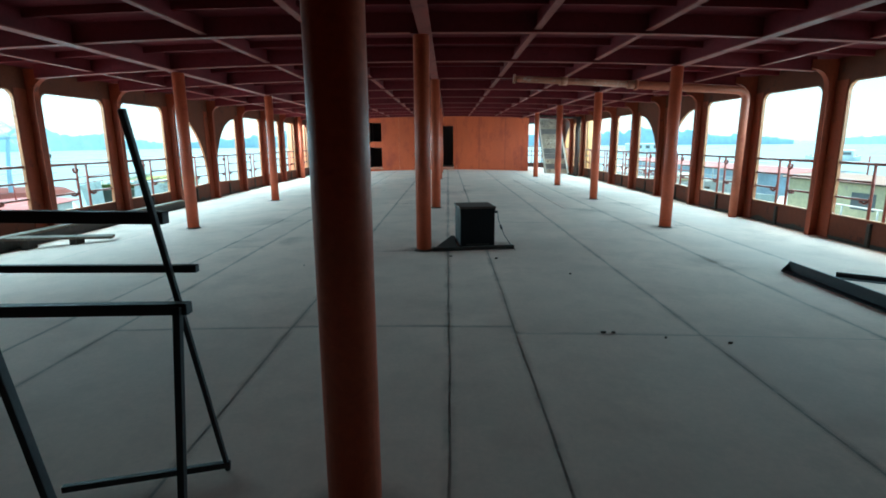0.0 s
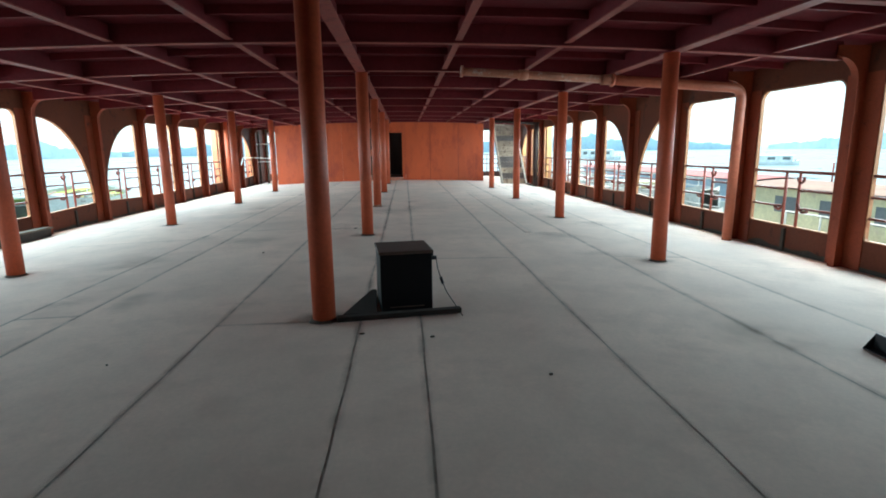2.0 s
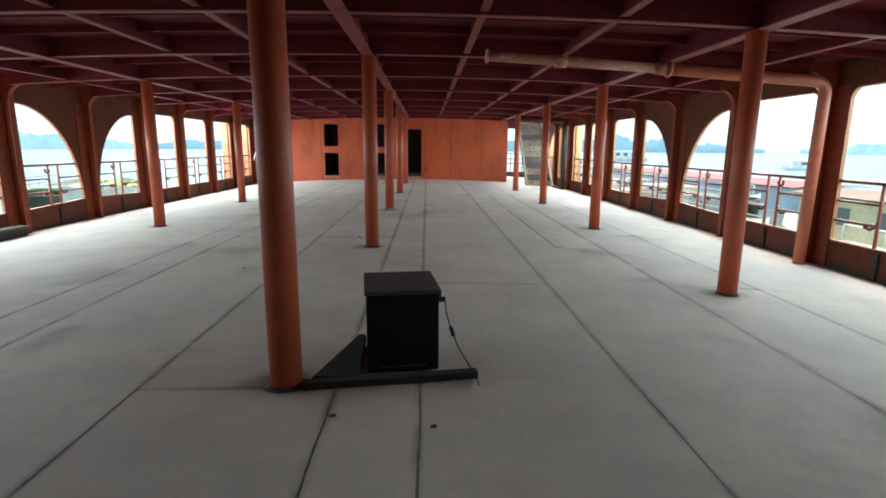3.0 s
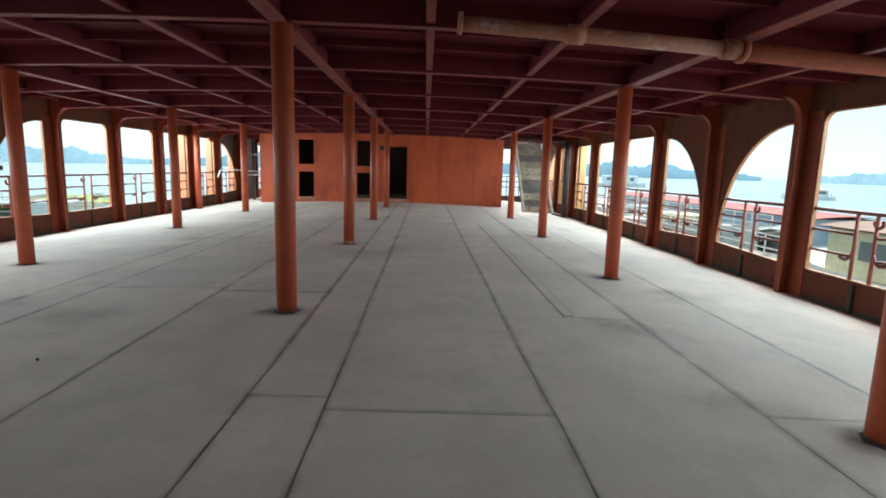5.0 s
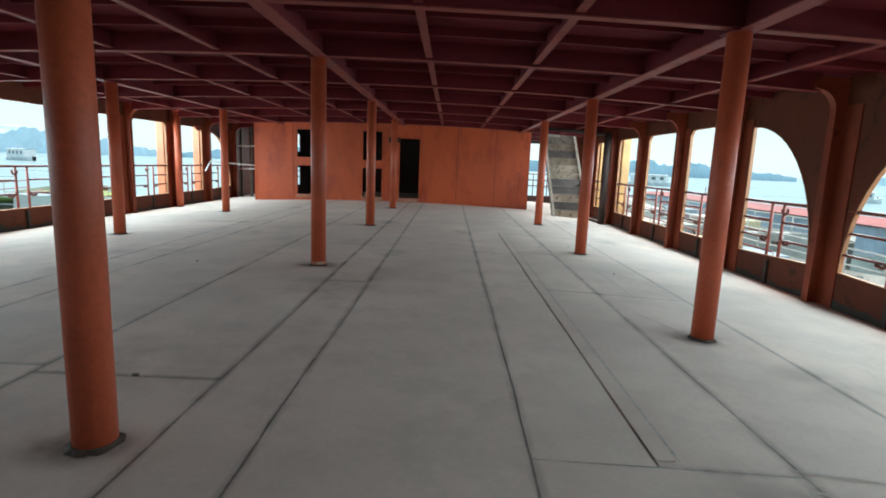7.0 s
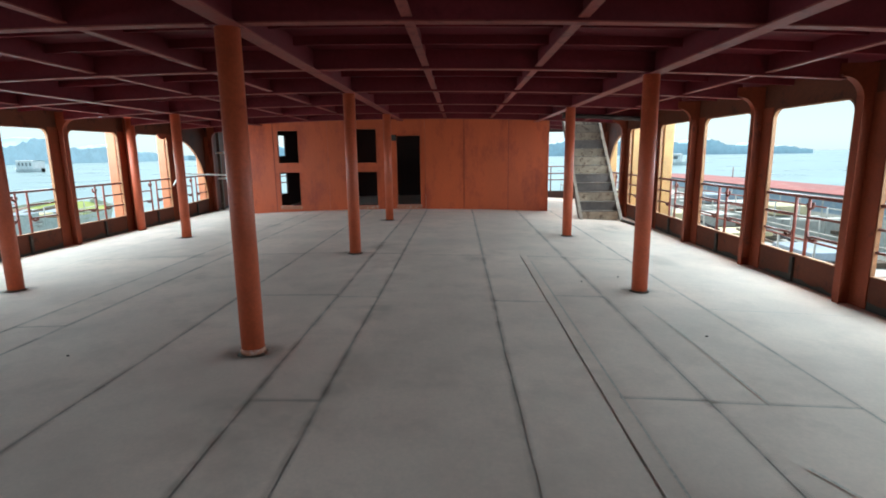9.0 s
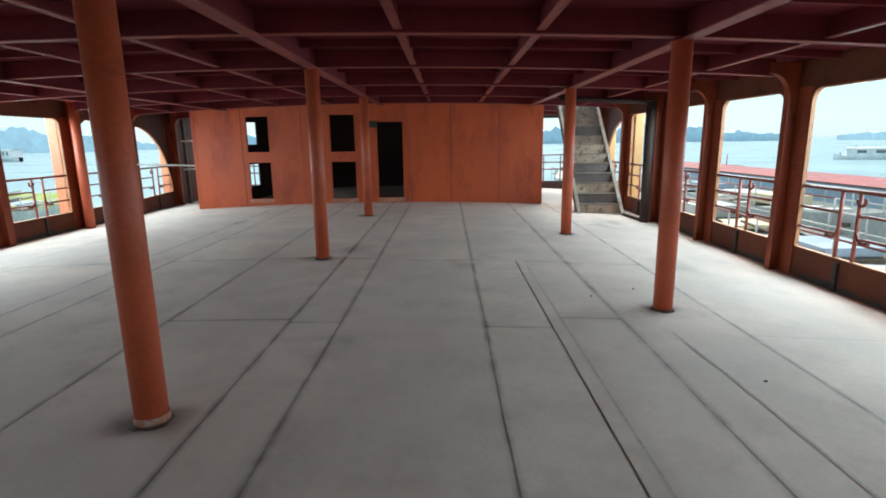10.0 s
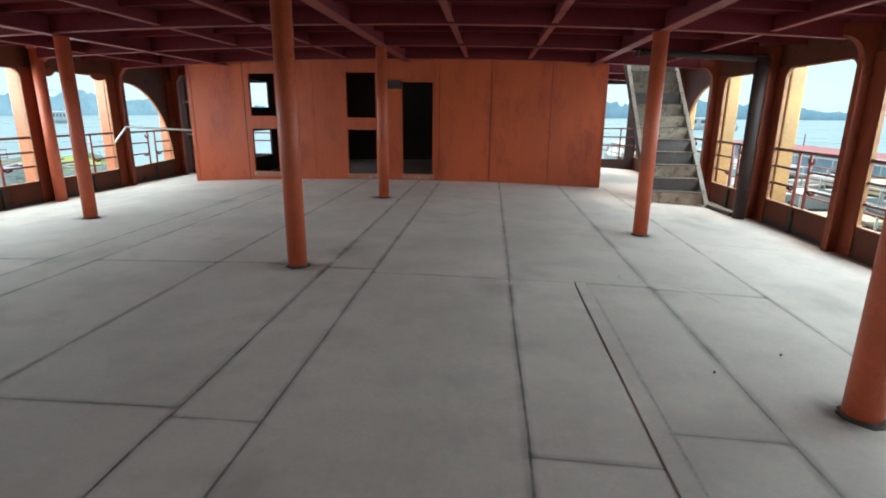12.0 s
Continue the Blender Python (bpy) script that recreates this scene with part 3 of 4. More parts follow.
# ---- stair ----
stair = thing("stair", "steep bare steel stair with flaking pale risers", "stair", at=pose(0, 0, 0))
SX0, SX1, SY0, SY1 = 3.95, 4.85, 21.05, 23.45
SZ0, SZ1, NST = camber(4.5), 2.32, 12
for i in range(NST):
    y = SY0 + 0.06 + (SY1 - SY0) * i / NST
    z = SZ0 + (SZ1 - SZ0) * i / NST
    rise = (SZ1 - SZ0) / NST
    part("riser", box(B(), SX0 + 0.02, SX1 - 0.02, y, y + 0.008, z + 0.002, z + rise - 0.012), (M_riser, M_grey, M_riser, M_grey, M_grey, M_riser, M_riser, M_riser, M_grey, M_riser, M_riser, M_riser)[i], stair)
    part("tread", box(B(), SX0 + 0.02, SX1 - 0.02, y - 0.03, y + (SY1 - SY0) / NST + 0.005, z + rise - 0.012, z + rise, 0.003), M_stair, stair)
for x in (SX0, SX1):
    d = Vector((0, SY1 - SY0, SZ1 - SZ0)).normalized()
    n = Vector((0, -d.z, d.y))
    a, b = Vector((x, SY0 + 0.1, SZ0)), Vector((x, SY1 + 0.12, SZ1 + 0.02))
    part("stringer", plate(B(), [Vector((x - 0.012, SY0 - 0.10, SZ0)), Vector((x - 0.012, SY0 + 0.2, SZ0)), Vector((x - 0.012, SY1 + 0.2, SZ1)), Vector((x - 0.012, SY1 - 0.10, SZ1 + 0.0))], (0.024, 0, 0)), M_stair, stair)
    part("stringer_edge", bar(B(), (x, SY0 - 0.11, SZ0 + 0.01), (x, SY1 - 0.11, SZ1 + 0.01), 0.07, 0.012), M_stringer, stair, "pale worn stringer edge")

# ---- loose things ----
crate = thing("metal_box", "black steel box with dusty brown lid standing on timber", "box", at=pose(0.225, 5.405, 0.003, 0, 0, 7))
part("body", box(B(), -0.195, 0.195, -0.215, 0.215, 0.0, 0.435, 0.008), M_black, crate)
part("lid", box(B(), -0.205, 0.205, -0.225, 0.225, 0.4355, 0.458, 0.006), M_boxtop, crate, "dusty brown lid")
part("base_strip", box(B(), -0.13, 0.13, -0.2215, -0.2155, 0.03, 0.038), M_boxtop, crate, "dusty worn strip")
for i in range(5):
    part("fin", box(B(), 0.196, 0.222, -0.12 + i * 0.06, -0.1 + i * 0.06, 0.385, 0.43, 0.003), M_iron, crate)
part("knob", tube(B(), [(0.19, -0.17, 0.39), (0.235, -0.17, 0.39)], 0.015, 12), M_iron, crate)
cord = thing("cord", "thin dark cord hanging from the box to the deck", "cord")
part("strand", tube(B(), [(0.478, 5.26, 0.39), (0.485, 5.24, 0.32), (0.51, 5.22, 0.24), (0.55, 5.2, 0.14), (0.61, 5.16, 0.05), (0.64, 5.1, 0.012), (0.65, 5.0, 0.012)], 0.0035, 6), M_iron, cord)
part("joint", tube(B(), [(0.508, 5.222, 0.25), (0.525, 5.213, 0.20)], 0.011, 8), M_iron, cord)
tagged(part("timber_batten", bar(B(), (-0.25, 5.0, 0.0195), (0.65, 5.13, 0.0195), 0.06, 0.038, 0.005), M_batten), "dark grimy timber batten lying on the deck", "timber")
_bm = B()
_low = [_bm.verts.new((x, y, 0.004)) for x, y in ((-0.225, 5.08), (0.028, 5.085), (0.0, 5.62), (-0.045, 5.62))]
_top = [_bm.verts.new((v.co.x, v.co.y, 0.026 + (v.co.y - 5.075) * 0.07)) for v in _low]
_bm.faces.new(_low[::-1])
_bm.faces.new(_top)
for _k in range(4):
    _bm.faces.new((_low[_k], _low[(_k + 1) % 4], _top[(_k + 1) % 4], _top[_k]))
bmesh.ops.bevel(_bm, geom=_bm.edges[:], offset=0.006, segments=2, affect="EDGES")
tagged(part("timber_wedge", _bm, M_batten), "grimy tapered timber wedge lying against the box", "timber")

# angle bars on the deck
def angle_bar(a, b, h, w, label):
    a, b = Vector(a), Vector(b)
    d = (b - a).normalized()
    s = d.cross(Vector((0, 0, 1))).normalized()
    bm = B()
    prof = [(0, 0), (w, 0), (w, 0.008), (0.008, 0.008), (0.008, h), (0, h)]
    ra = [bm.verts.new(a + s * p + Vector((0, 0, q))) for p, q in prof]
    rb = [bm.verts.new(b + s * p + Vector((0, 0, q))) for p, q in prof]
    for i in range(6):
        bm.faces.new((ra[i], ra[(i + 1) % 6], rb[(i + 1) % 6], rb[i]))
    bm.faces.new(ra)
    bm.faces.new(rb[::-1])
    return tagged(part("angle_bar", bm, M_iron), label, "steel bar")


angle_bar((3.16, 2.6, camber(3.16) + 0.002), (3.19, 4.32, camber(3.19) + 0.002), 0.10, -0.07, "dark steel angle bar lying on the deck")
angle_bar((3.52, 4.15, camber(3.52) + 0.002), (4.5, 3.75, camber(4.4) + 0.002), 0.05, 0.08, "dark steel angle bar lying askew on the deck")

# trestle beside the first pillar
trestle = thing("trestle", "dark steel A-frame trestle with thin rungs", "trestle")
part("leg", bar(B(), (-0.885, 1.13, 0.0), (-0.868, 0.735, 1.247), 0.016, 0.016, 0.003), M_iron, trestle)
part("leg", bar(B(), (-2.0, 1.134, 0.0), (-1.98, 0.735, 1.247), 0.016, 0.016, 0.003), M_iron, trestle)
part("leg", bar(B(), (-0.91, 0.85, 0.0), (-0.85, 0.85, 0.71), 0.022, 0.022, 0.003), M_iron, trestle)
part("leg", bar(B(), (-1.30, 0.85, 0.0), (-1.42, 0.85, 0.66), 0.03, 0.024, 0.003), M_iron, trestle)
for a, b, w in (((-0.862, 0.865, 0.963), (-2.02, 0.88, 0.978), 0.034), ((-0.806, 0.9, 0.81), (-2.02, 0.91, 0.81), 0.022), ((-0.826, 0.87, 0.70), (-2.02, 0.885, 0.68), 0.034), ((-0.87, 1.12, 0.03), (-1.38, 0.98, 0.03), 0.022)):
    part("rung", bar(B(), a, b, w, w, 0.003), M_iron, trestle)

# timbers by the left hull side
plank = thing("plank_kerb", "long grey plank on a dark board along the hull side", "timber")
part("side_board", bar(B(), (-5.74, 4.6, camber(-5.74) + 0.075), (-5.78, 10.6, camber(-5.78) + 0.06), 0.03, 0.148, 0.004), M_batten, plank)
part("board", bar(B(), (-5.80, 4.55, 0.005), (-5.84, 10.65, -0.035), 0.17, 0.03, 0.006), M_wood, plank)
low = thing("low_bench", "low rough bench of dark grey timber boards", "bench")
part("board", bar(B(), (-6.05, 5.85, 0.0), (-4.65, 6.38, -0.06), 0.2, 0.035, 0.005), M_wood, low)
for p in ((-5.55, 6.04), (-5.05, 6.23)):
    part("leg", box(B(), p[0] - 0.05, p[0] + 0.05, p[1] - 0.08, p[1] + 0.08, camber(p[0]), -0.035, 0.004), M_batten, low)
tagged(part("white_bar", bar(B(), (-5.95, 22.2, 0.98), (-4.8, 22.9, 0.90), 0.035, 0.035, 0.004), M_white), "pale timber bar fixed between hull and cabin corner", "bar")
tagged(part("white_bar", bar(B(), (-5.95, 22.2, 0.95), (-5.9, 21.8, 0.70), 0.03, 0.03, 0.004), M_white), "pale short brace on the hull frame", "bar")

for _y in (20.62, 21.82):
    _bm = B()
    plate(_bm, [(XL + 0.02, _y + 0.2 * math.cos(math.radians(a)), HEAD + 0.03 - 0.13 * math.sin(math.radians(a))) for a in range(0, 181, 15)], (0.03, 0, 0))
    tagged(part("head_bracket", _bm, M_frame), "dark rounded steel bracket at the opening's head", "bracket", "head brackets")

# ladder and uprights in the left passage
rack = thing("upright_rack", "dark timber uprights with pale cross pieces by the cabin", "rack")
for _x in (-5.95, -5.62, -5.3):
    part("upright", box(B(), _x - 0.04, _x + 0.04, 24.5, 24.58, camber(_x), PLATING + camber(_x), 0.006), M_wood, rack)
for _z in (0.75, 1.5):
    part("crosspiece", bar(B(), (-6.0, 24.46, _z), (-5.2, 24.46, _z + 0.02), 0.05, 0.05, 0.005), M_white, rack)

# steel strip beside the hatch seam
tagged(part("deck_strip", box(B(), 2.026, 2.11, 8.95, 16.35, camber(2.05) + 0.001, camber(2.05) + 0.007, 0.002), M_deck), "flat grey steel strip welded along the deck", "strip", kind="structure")

# ---- outside ----
_bm = B()
strip(_bm, [[(x, y, -3.4) for y in (-2500, -400, 0, 400, 2500)] for x in (-2500, -400, 0, 400, 2500)])
tagged(part("water", _bm, M_water), "wide pale grey-green river water", "water", kind="structure")


def far_bank(a, b, h, seed, n=260):
    """A low wooded bank far off, with an uneven top."""
    bm = B()
    a, b = Vector(a), Vector(b)
    d = (b - a)
    s = Vector((-d.y, d.x, 0)).normalized() * 14
    rows = []
    for i in range(n + 1):
        p = a + d * i / n
        top = h * (0.55 + 0.40 * noise.noise((i * 0.09, seed, 0)) + 0.22 * noise.noise((i * 0.45, seed, 4)) + 0.07 * noise.noise((i * 1.3, seed, 7)))
        top = max(0.42 * h, top) * min(1.0, 0.12 + 5.0 * min(i, n - i) / n)
        rows.append([(p.x + s.x, p.y + s.y, -3.5), (p.x + s.x * 0.98, p.y + s.y * 0.98, top * 0.95), (p.x, p.y, top), (p.x - s.x * 0.98, p.y - s.y * 0.98, top * 0.95), (p.x - s.x, p.y - s.y, -3.5)])
    strip(bm, rows)
    return tagged(part("far_bank", bm, M_far), "wooded river bank far off, haze painted in as pale blue", "river bank", kind="structure")


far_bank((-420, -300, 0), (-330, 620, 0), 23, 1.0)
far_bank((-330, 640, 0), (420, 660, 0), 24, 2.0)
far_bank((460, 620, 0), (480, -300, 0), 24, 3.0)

for _name, _x0, _x1, _lab in (("side_ledge", XL - 1.25, XL - 0.06, "red painted outer ledge along the hull"), ("side_ledge", XR + 0.06, XR + 0.5, "red painted outer ledge along the hull")):
    tagged(part(_name, box(B(), _x0, _x1, -6, 34, -0.62, -0.42, 0.02), M_ledge), _lab, "ledge", kind="structure")


def boat(x, y, rz, length, width, z_deck, z_roof, hull_m, cabin_m, roof_m, label, windows=4):
    t = thing("boat", label, "boat", at=pose(x, y, 0, 0, 0, rz))
    L, W = length / 2, width / 2
    bm = B()
    rows = []
    for s in np.linspace(-1, 1, 11):
        w = W * (1 - 0.75 * abs(s) ** 4)
        lift = 0.5 * s * s * s * s
        rows.append([(-w, s * L, z_deck + lift), (-w * 0.8, s * L, -3.6), (w * 0.8, s * L, -3.6), (w, s * L, z_deck + lift), (-w, s * L, z_deck + lift)])
    strip(bm, rows)
    part("hull", bm, hull_m, t)
    cabin = part("cabin", box(B(), -W * 0.78, W * 0.78, -L * 0.7, L * 0.62, z_deck + 0.02, z_roof, 0.03), cabin_m, t)
    bm = B()
    strip(bm, [[(xx, yy, z_roof + 0.03 + 0.18 * (1 - (xx / W) ** 2)) for yy in np.linspace(-L * 0.74, L * 0.66, 8)] for xx in np.linspace(-W * 0.9, W * 0.9, 9)])
    strip(bm, [[(xx, yy, z_roof + 0.004 + 0.13 * (1 - (xx / W) ** 2)) for yy in np.linspace(-L * 0.74, L * 0.66, 8)] for xx in np.linspace(-W * 0.9, W * 0.9, 9)])
    part("roof", bm, roof_m, t)
    for i in range(windows):
        y0 = -L * 0.62 + i * (L * 1.2 / windows)
        for sx in (-1, 1):
            part("window", box(B(), sx * W * 0.78 - 0.012, sx * W * 0.78 + 0.012, y0, y0 + L * 0.6 / windows, z_deck + (z_roof - z_deck) * 0.4, z_deck + (z_roof - z_deck) * 0.8), M_glass_dark, cabin)
    for s in (-0.85, 0.8):
        part("bollard", tube(B(), [(0, s * L, z_deck), (0, s * L, z_deck + 0.7)], 0.09, 10), M_rail, t)
    part("mast", tube(B(), [(W * 0.2, L * 0.3, z_roof), (W * 0.2, L * 0.3, z_roof + 0.9)], 0.03, 8), M_post, t)
    return t


def deck_launch(x, y, rz, length, width, z_deck, deck_m, label, seed):
    """A moored launch with an open plank deck, rails, hatch covers and stacked poles."""
    rr = random.Random(seed)
    t = thing("launch", label, "boat", "launches moored alongside", at=pose(x, y, 0, 0, 0, rz))
    L, W = length / 2, width / 2
    bm, bd = B(), B()
    rows, top = [], []
    for s in np.linspace(-1, 1, 15):
        w = W * (1 - 0.7 * abs(s) ** 5)
        lift = 0.45 * s ** 4
        rows.append([(-w, s * L, z_deck + 0.22 + lift), (-w * 0.8, s * L, -3.6), (w * 0.8, s * L, -3.6), (w, s * L, z_deck + 0.22 + lift)])
        top.append([(-w + 0.03, s * L, z_deck + lift), (0, s * L, z_deck + 0.06 + lift), (w - 0.03, s * L, z_deck + lift)])
    strip(bm, rows)
    strip(bd, top)
    part("hull", bm, M_boat, t)
    deck = part("deck", bd, deck_m, t)
    n = int(length / 1.5)
    for i in range(n):
        yy = -L * 0.84 + i * L * 1.68 / n
        part("plank", box(B(), -W * 0.8, W * 0.8, yy, yy + rr.uniform(0.15, 0.5), z_deck + 0.07, z_deck + 0.12 + rr.random() * 0.1), rr.choice((M_boat, M_brown, M_wood, M_boat)), deck)
    for sx in (-1, 1):
        for z in (0.45, 0.85):
            part("side_rail", tube(B(), [(sx * W * 0.86, -L * 0.8, z_deck + z), (sx * W * 0.86, L * 0.8, z_deck + z)], 0.025, 6), M_post if sx < 0 else M_boat, t)
        for i in range(n + 1):
            yy = -L * 0.8 + i * L * 1.6 / n
            part("stanchion", tube(B(), [(sx * W * 0.86, yy, z_deck), (sx * W * 0.86, yy, z_deck + 0.86)], 0.025, 6), M_boat, t)
    for i in range(4):
        yy = rr.uniform(-L * 0.7, L * 0.5)
        part("hatch_cover", box(B(), -W * 0.4, W * 0.45, yy, yy + rr.uniform(1.0, 2.0), z_deck + 0.2, z_deck + rr.uniform(0.3, 0.6), 0.03), rr.choice((M_boat, M_blue, M_yel, M_boat)), t)
    for i in range(5):
        xx, yy = rr.uniform(-W * 0.6, W * 0.6), rr.uniform(-L * 0.7, L * 0.3)
        part("pole", tube(B(), [(xx, yy, z_deck + 0.3), (xx + rr.uniform(-0.5, 0.5), yy + rr.uniform(2, 4), z_deck + 0.45)], 0.04, 6), rr.choice((M_brown, M_wood, M_iron)), t)
    return t


deck_launch(9.6, 9.0, 1, 15, 3.0, -1.45, M_boat, "pale moored launch with an open plank deck", 1)
deck_launch(9.9, 25.0, -1, 16, 3.0, -1.35, M_boat, "pale moored launch with planks and poles on deck", 2)
deck_launch(13.4, 32.0, 2, 17, 3.0, -1.2, M_boat, "pale moored launch with rails and hatch covers", 3)
deck_launch(10.2, 42.0, 2, 15, 3.0, -1.4, M_boat, "weathered moored launch with planks on deck", 4)
boat(15.6, 18.0, 3, 10, 3.8, -1.8, -0.35, M_boat, M_yel, M_brown, "moored launch with rusty roof and pale yellow cabin", 3)
boat(19.5, 40.0, 1, 36, 4.4, -1.9, -0.62, M_boat, M_blue, M_tin, "long moored launch with faded red roof and grey-blue side", 0)
boat(27.0, 66.0, 12, 15, 4.2, -2.6, -1.4, M_boat, M_boat, M_tin, "moored launch with faded red roof", 0)
boat(16.0, 68.0, 2, 12, 3.6, -2.8, -1.7, M_boat, M_boat, M_boat, "pale moored boat with flat roof", 0)
boat(86.0, 118.0, 60, 10, 3.2, -2.7, -1.2, M_hullwhite, M_hullwhite, M_hullwhite, "white boat lying out on the river", 2)
boat(112.0, 96.0, 70, 11, 3.4, -2.6, -1.0, M_hullwhite, M_hullwhite, M_hullwhite, "white boat lying out on the river", 2)
boat(70.0, 190.0, 55, 18, 4.6, -2.4, 0.2, M_hullwhite, M_hullwhite, M_hullwhite, "white launch far out on the river")
boat(-150.0, 190.0, 60, 20, 5.0, -2.4, 0.4, M_hullwhite, M_hullwhite, M_hullwhite, "white launch far out on the river")


def shore(name, cx, cy, rz, rx, ry, z, mat, label):
    """A low uneven tongue of land in the river."""
    bm = B()
    c = bm.verts.new((0, 0, z + 0.25))
    ring = []
    for k in range(48):
        a = 2 * math.pi * k / 48
        q = 1 + 0.18 * noise.noise((math.cos(a) * 1.7, math.sin(a) * 1.7, cx))
        ring.append((bm.verts.new((rx * q * 0.8 * math.cos(a), ry * q * 0.8 * math.sin(a), z + 0.2)), bm.verts.new((rx * q * math.cos(a), ry * q * math.sin(a), -3.6))))
    for k in range(48):
        a, b = ring[k], ring[(k + 1) % 48]
        bm.faces.new((c, a[0], b[0]))
        bm.faces.new((a[0], a[1], b[1], b[0]))
    ob = part(name, bm, mat)
    ob.matrix_basis = pose(cx, cy, 0, 0, 0, rz)
    return tagged(ob, label, "shore", kind="structure")


shore("mud_shore", -41, 47, 0, 6, 6, -3.1, M_mud, "red-brown mud spit at the river's edge")
deck_launch(-20.6, 34.6, 12, 9, 6.0, -1.6, M_green, "moored pontoon with a lime green deck", 7)
boat(-19.5, 20.5, 8, 12, 4.4, -2.3, -1.5, M_boat, M_boat, M_tin, "moored boat with faded red roof", 0)


def palm(x, y, z, h, seed):
    rr = random.Random(seed)
    t = thing("palm_tree", "palm tree on the far shore, painted in haze blue", "tree", at=pose(x, y, z))
    bm = B()
    rows = []
    for k in range(8):
        f = k / 7
        r = 0.22 - 0.1 * f
        rows.append([(0.5 * f * f + r * math.cos(a), r * math.sin(a), h * f) for a in np.linspace(0, 2 * math.pi, 9)])
    strip(bm, rows)
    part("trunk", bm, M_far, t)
    for k in range(16):
        a = 2 * math.pi * k / 16 + rr.random() * 0.3
        up = rr.uniform(0.1, 0.9)
        L = rr.uniform(1.8, 2.5)
        bm = B()
        for i in range(12):
            f = (i + 0.5) / 12
            r0 = L * f
            zz = h + up * r0 - 0.42 * r0 * r0
            px, py = 0.5 + r0 * math.cos(a), r0 * math.sin(a)
            ln = 0.75 * (1 - 0.6 * f)
            for sgn in (-1, 1):
                q = (px - sgn * ln * math.sin(a) + 0.25 * math.cos(a), py + sgn * ln * math.cos(a) + 0.25 * math.sin(a), zz - 0.3)
                bm.faces.new([bm.verts.new(v) for v in ((px, py, zz), (px + 0.13 * math.cos(a), py + 0.13 * math.sin(a), zz), q)])
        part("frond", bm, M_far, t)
    return t


palm(-38.6, 45.0, -3.1, 5.0, 5)
palm(-42.5, 47.0, -3.1, 6.2, 6)

# ---- small marks on the deck ----
def mark(pts, w, label="faint dark line drawn on the deck"):
    bm = B()
    rows = []
    for i, (x, y) in enumerate(pts):
        a, b = pts[max(0, i - 1)], pts[min(len(pts) - 1, i + 1)]
        d = Vector((b[0] - a[0], b[1] - a[1])).normalized()
        rows.append([(x - d.y * w / 2, y + d.x * w / 2, camber(x) + 0.006), (x + d.y * w / 2, y - d.x * w / 2, camber(x) + 0.006)])
    strip(bm, rows)
    return tagged(part("deck_marking", bm, M_chalk), label, "marking", "marks on the deck")


def loop(cx, cy, rx, ry, a0=0, a1=360):
    return [(cx + rx * math.cos(math.radians(a)), cy + ry * math.sin(math.radians(a))) for a in range(a0, a1 + 1, 15)]


mark(loop(2.52, 16.56, 0.09, 0.12), 0.012)
mark(loop(2.50, 8.62, 0.14, 0.13), 0.016)
mark(loop(2.60, 8.60, 0.09, 0.2, 30, 300), 0.014)
mark([(2.125, 8.95 + 0.37 * k) for k in range(20)], 0.014)
mark([(2.9, 16.42), (3.02, 16.2), (3.06, 16.08)], 0.014)
mark([(2.92, 16.38), (3.2, 16.4)], 0.012)
mark([(2.78, 11.35), (2.93, 11.0), (3.0, 10.86)], 0.02)
mark([(2.6, 8.95), (3.0, 8.9), (3.1, 8.86)], 0.014)
mark([(2.98, 12.0), (2.97, 13.2), (2.93, 14.0)], 0.014)


def scrap(x, y, r, seed):
    rr = random.Random(seed)
    bm = B()
    z = camber(x)
    n = 7
    base = [(x + r * (0.6 + 0.6 * rr.random()) * math.cos(2 * math.pi * k / n), y + 0.6 * r * (0.6 + 0.6 * rr.random()) * math.sin(2 * math.pi * k / n)) for k in range(n)]
    plate(bm, [(a, b, z + 0.001) for a, b in base], (0, 0, 0.006 + 0.008 * rr.random()))
    return tagged(part("steel_scrap", bm, M_wood), "small dark scrap of steel lying on the deck", "scrap", "scraps on the deck")


for _k, (_x, _y, _r) in enumerate(((0.885, 2.52, 0.045), (0.95, 2.52, 0.04), (1.595, 2.37, 0.035), (1.24, 2.44, 0.025), (-0.05, 4.72, 0.055), (0.41, 4.62, 0.04), (1.02, 4.0, 0.03), (-1.49, 4.37, 0.025), (3.16, 13.17, 0.035), (-0.53, 9.5, 0.06), (-1.47, 7.7, 0.03), (3.05, 15.2, 0.02), (-1.7, 12.6, 0.03), (2.55, 14.9, 0.02))):
    scrap(_x, _y, _r * 0.36, _k)

# ---- deck plates ----
COLS = [
    (XL, -4.5, (1.5, 7.2, 12.9, 18.6)), (-4.5, -2.72, (3.3, 9.0, 16.5)), (-2.72, -2.25, (5.4, 13.3)), (-2.25, -1.09, (2.62, 9.6, 16.48)),
    (-1.09, -0.08, (2.63, 5.0, 9.5, 14.2, 16.5)), (-0.08, 0.34, (2.62, 7.24, 11.9, 14.13, 16.43)), (0.34, 1.49, (2.5, 7.1, 16.34)),
    (2.63, 3.52, (2.5, 7.17, 12.0, 16.3)), (3.52, XR, (1.0, 6.7, 13.97, 18.1)),
]
for _x0, _x1, _ys in COLS:
    _e = [Y0, *_ys, YE]
    for _a, _b in zip(_e, _e[1:]):
        deck_plate(_x0, _x1, _a, _b)
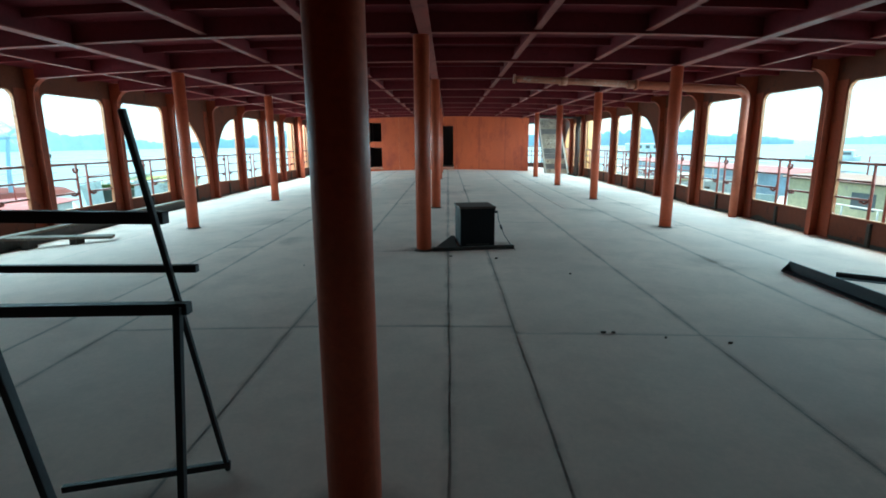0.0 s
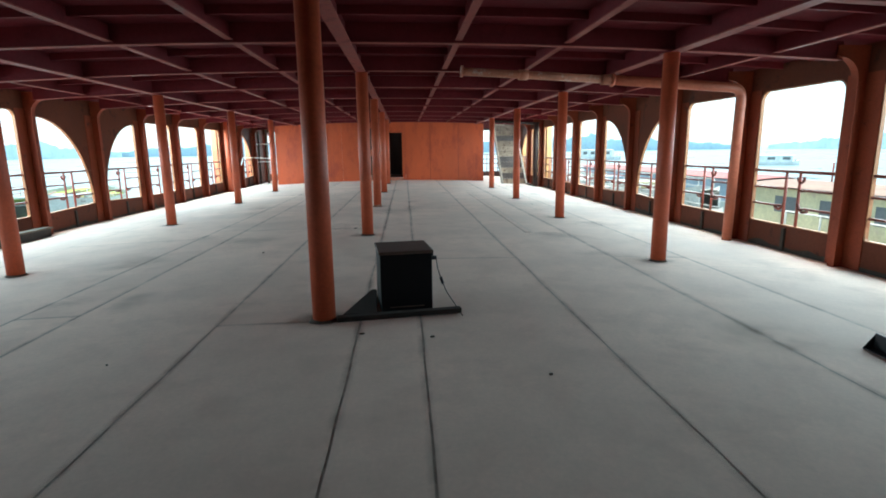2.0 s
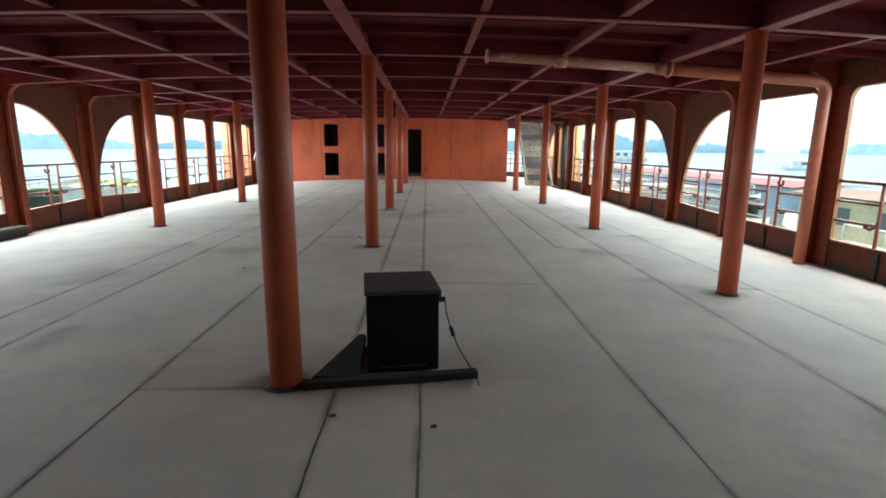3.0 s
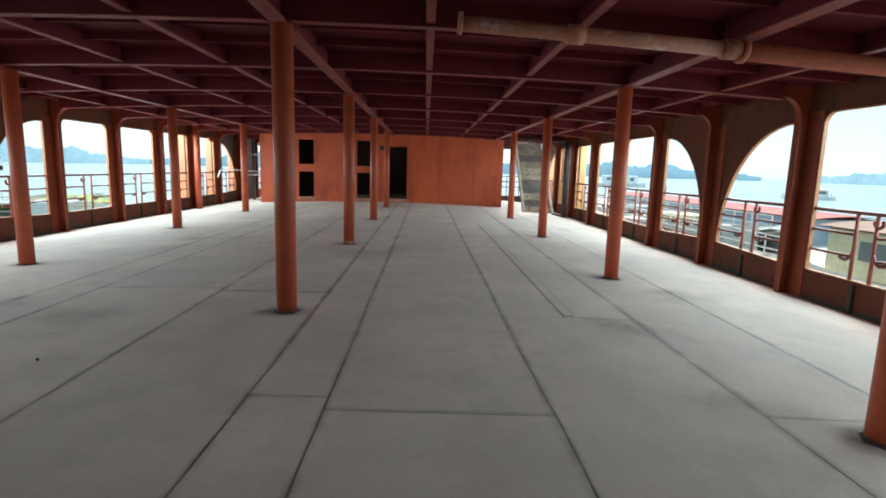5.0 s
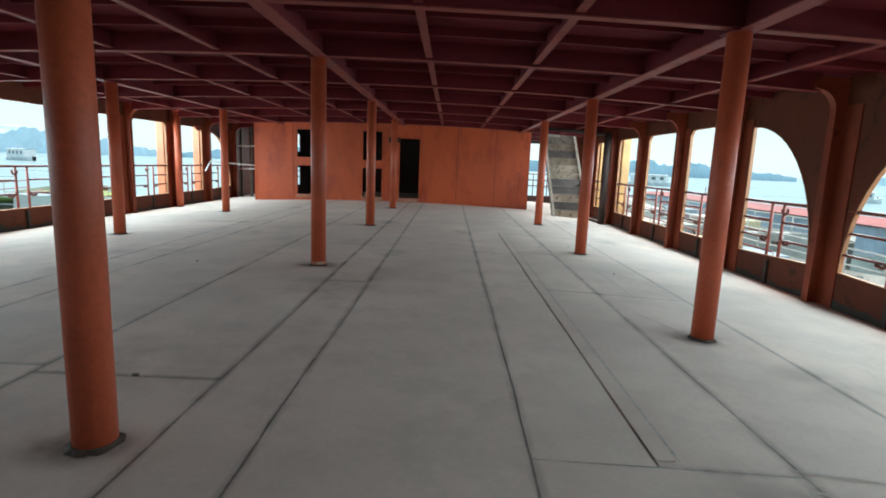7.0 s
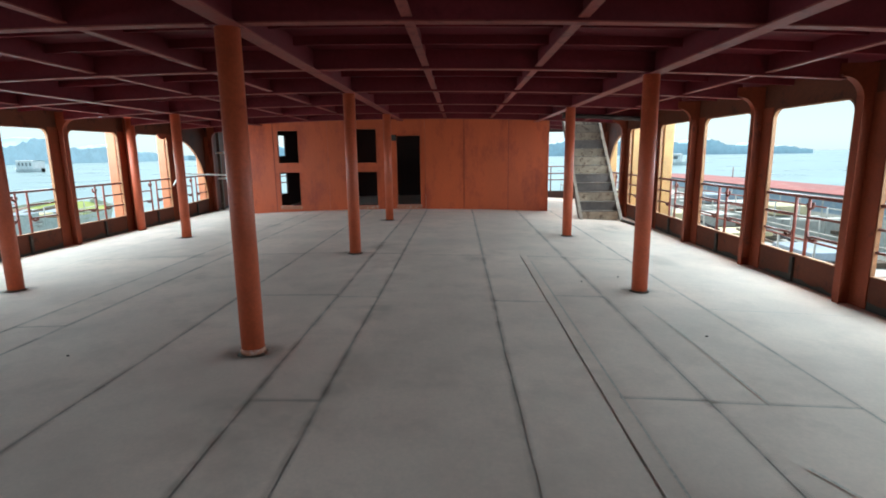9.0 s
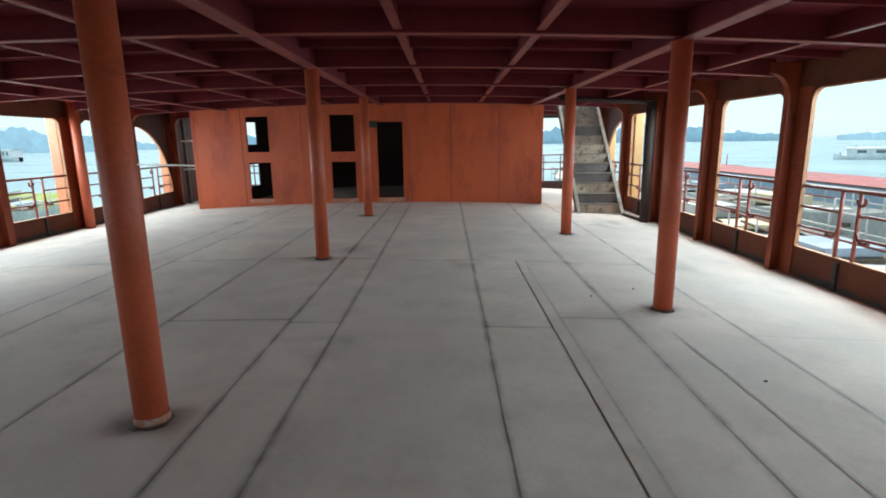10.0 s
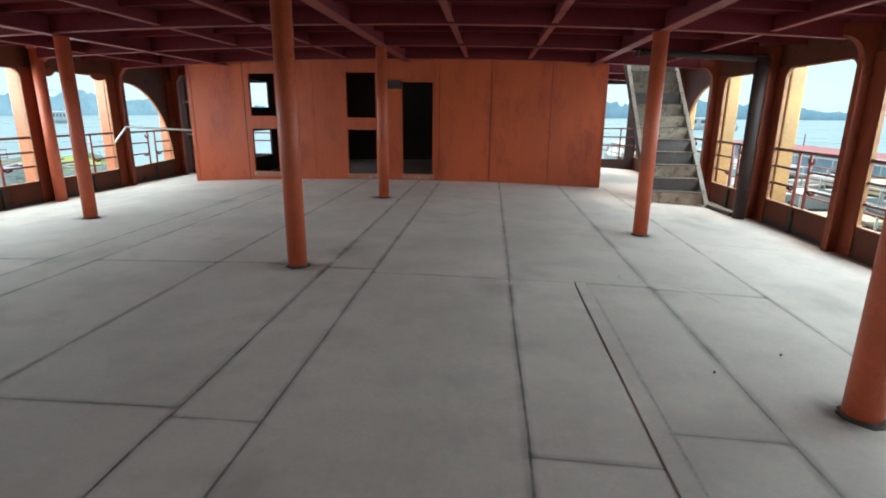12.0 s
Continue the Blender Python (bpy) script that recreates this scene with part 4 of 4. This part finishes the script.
for _x0, _x1, _a, _b in ((1.49, 2.63, Y0, 2.5), (1.49, 2.63, 2.5, 8.9), (1.49, 2.025, 8.9, 14.04), (1.49, 2.025, 14.04, 16.34), (2.025, 2.63, 8.9, 12.02), (2.025, 2.63, 12.02, 14.28), (2.025, 2.63, 14.28, 16.34), (1.49, 2.63, 16.34, YE)):
    deck_plate(_x0, _x1, _a, _b)

# ---- dirt on the deck ----
def grime(name, colour, radial, most, axis="X"):
    """Dirt that thins out towards its edges, broken up by noise."""
    m, nt, b = nodes_of(name)
    b.inputs["Base Color"].default_value = (*colour, 1)
    b.inputs["Roughness"].default_value = 0.95
    b.inputs["Specular IOR Level"].default_value = 0.1
    co = nt.nodes.new("ShaderNodeTexCoord")
    mp = nt.nodes.new("ShaderNodeMapping")
    mp.inputs["Location"].default_value = (-1, -1, 0)
    mp.inputs["Scale"].default_value = (2, 2, 0)
    nt.links.new(co.outputs["Generated"], mp.inputs["Vector"])
    if radial:
        ln = nt.nodes.new("ShaderNodeVectorMath")
        ln.operation = "LENGTH"
        nt.links.new(mp.outputs["Vector"], ln.inputs[0])
        dist = ln.outputs["Value"]
    else:
        sp = nt.nodes.new("ShaderNodeSeparateXYZ")
        nt.links.new(mp.outputs["Vector"], sp.inputs[0])
        ab = nt.nodes.new("ShaderNodeMath")
        ab.operation = "ABSOLUTE"
        nt.links.new(sp.outputs[axis], ab.inputs[0])
        dist = ab.outputs[0]
    fall = ramp(nt, dist, [(0.1, (1, 1, 1)), (0.95, (0, 0, 0))])
    fall.color_ramp.interpolation = "EASE"
    nz = noise_node(nt, 2.6, 6.0, 0.65)
    nr = ramp(nt, nz.outputs["Fac"], [(0.35, (0, 0, 0)), (0.7, (most, most, most))])
    f = mix(nt, 1.0, fall.outputs["Color"], nr.outputs["Color"], "MULTIPLY")
    tr = nt.nodes.new("ShaderNodeBsdfTransparent")
    mx = nt.nodes.new("ShaderNodeMixShader")
    nt.links.new(f, mx.inputs[0])
    nt.links.new(tr.outputs[0], mx.inputs[1])
    nt.links.new(b.outputs[0], mx.inputs[2])
    nt.links.new(mx.outputs[0], nt.nodes["Material Output"].inputs["Surface"])
    return m


M_line = grime("seam_grime", (0.22, 0.19, 0.165), False, 0.32)
M_cross = grime("cross_seam_grime", (0.22, 0.19, 0.165), False, 0.3, "Y")
M_spot = grime("deck_smear", (0.26, 0.23, 0.19), True, 0.26)
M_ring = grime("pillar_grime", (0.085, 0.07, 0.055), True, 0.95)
_lift = [0.0018]


def stain(x, y, w, l, mat):
    _lift[0] += 0.00003
    bm = B()
    n = 6
    strip(bm, [[(xx, yy, camber(xx) + _lift[0]) for yy in np.linspace(y - l / 2, y + l / 2, 3)] for xx in np.linspace(x - w / 2, x + w / 2, n)])
    part("stain", bm, mat, floor)


for _x, _w in ((-2.72, 0.12), (-2.25, 0.14), (-1.09, 0.14), (-0.08, 0.16), (0.34, 0.14), (1.49, 0.15), (2.07, 0.26), (2.63, 0.2), (3.52, 0.14)):
    for _a, _b in (((Y0, 8.0), (8.0, 16.4), (16.4, YW)) if _x != 2.07 else ((8.9, 16.4),)):
        stain(_x, (_a + _b) / 2, _w * 0.6, _b - _a - 0.02, M_line)
for _x0, _x1, _ys in COLS:
    for _y in _ys:
        if -4.6 < _x0 and _x1 < 3.6 and _y > 2:
            stain((_x0 + _x1) / 2, _y, _x1 - _x0, 0.07, M_cross)
for _x0, _x1, _y in ((1.49, 2.02, 14.04), (2.1, 2.63, 12.02), (2.1, 2.63, 14.28), (2.02, 2.63, 16.34), (2.12, 2.63, 8.9)):
    stain((_x0 + _x1) / 2, _y, _x1 - _x0, 0.07, M_cross)
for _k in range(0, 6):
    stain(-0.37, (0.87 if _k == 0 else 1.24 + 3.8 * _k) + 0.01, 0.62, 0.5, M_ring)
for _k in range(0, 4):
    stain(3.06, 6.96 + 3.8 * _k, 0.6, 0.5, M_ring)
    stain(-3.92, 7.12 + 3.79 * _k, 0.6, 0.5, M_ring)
_rr = random.Random(11)
for _k in range(26):
    stain(_rr.uniform(-3.5, 4.2), _rr.uniform(1.2, 20.0), _rr.uniform(0.4, 1.3), _rr.uniform(0.4, 1.6), M_spot)
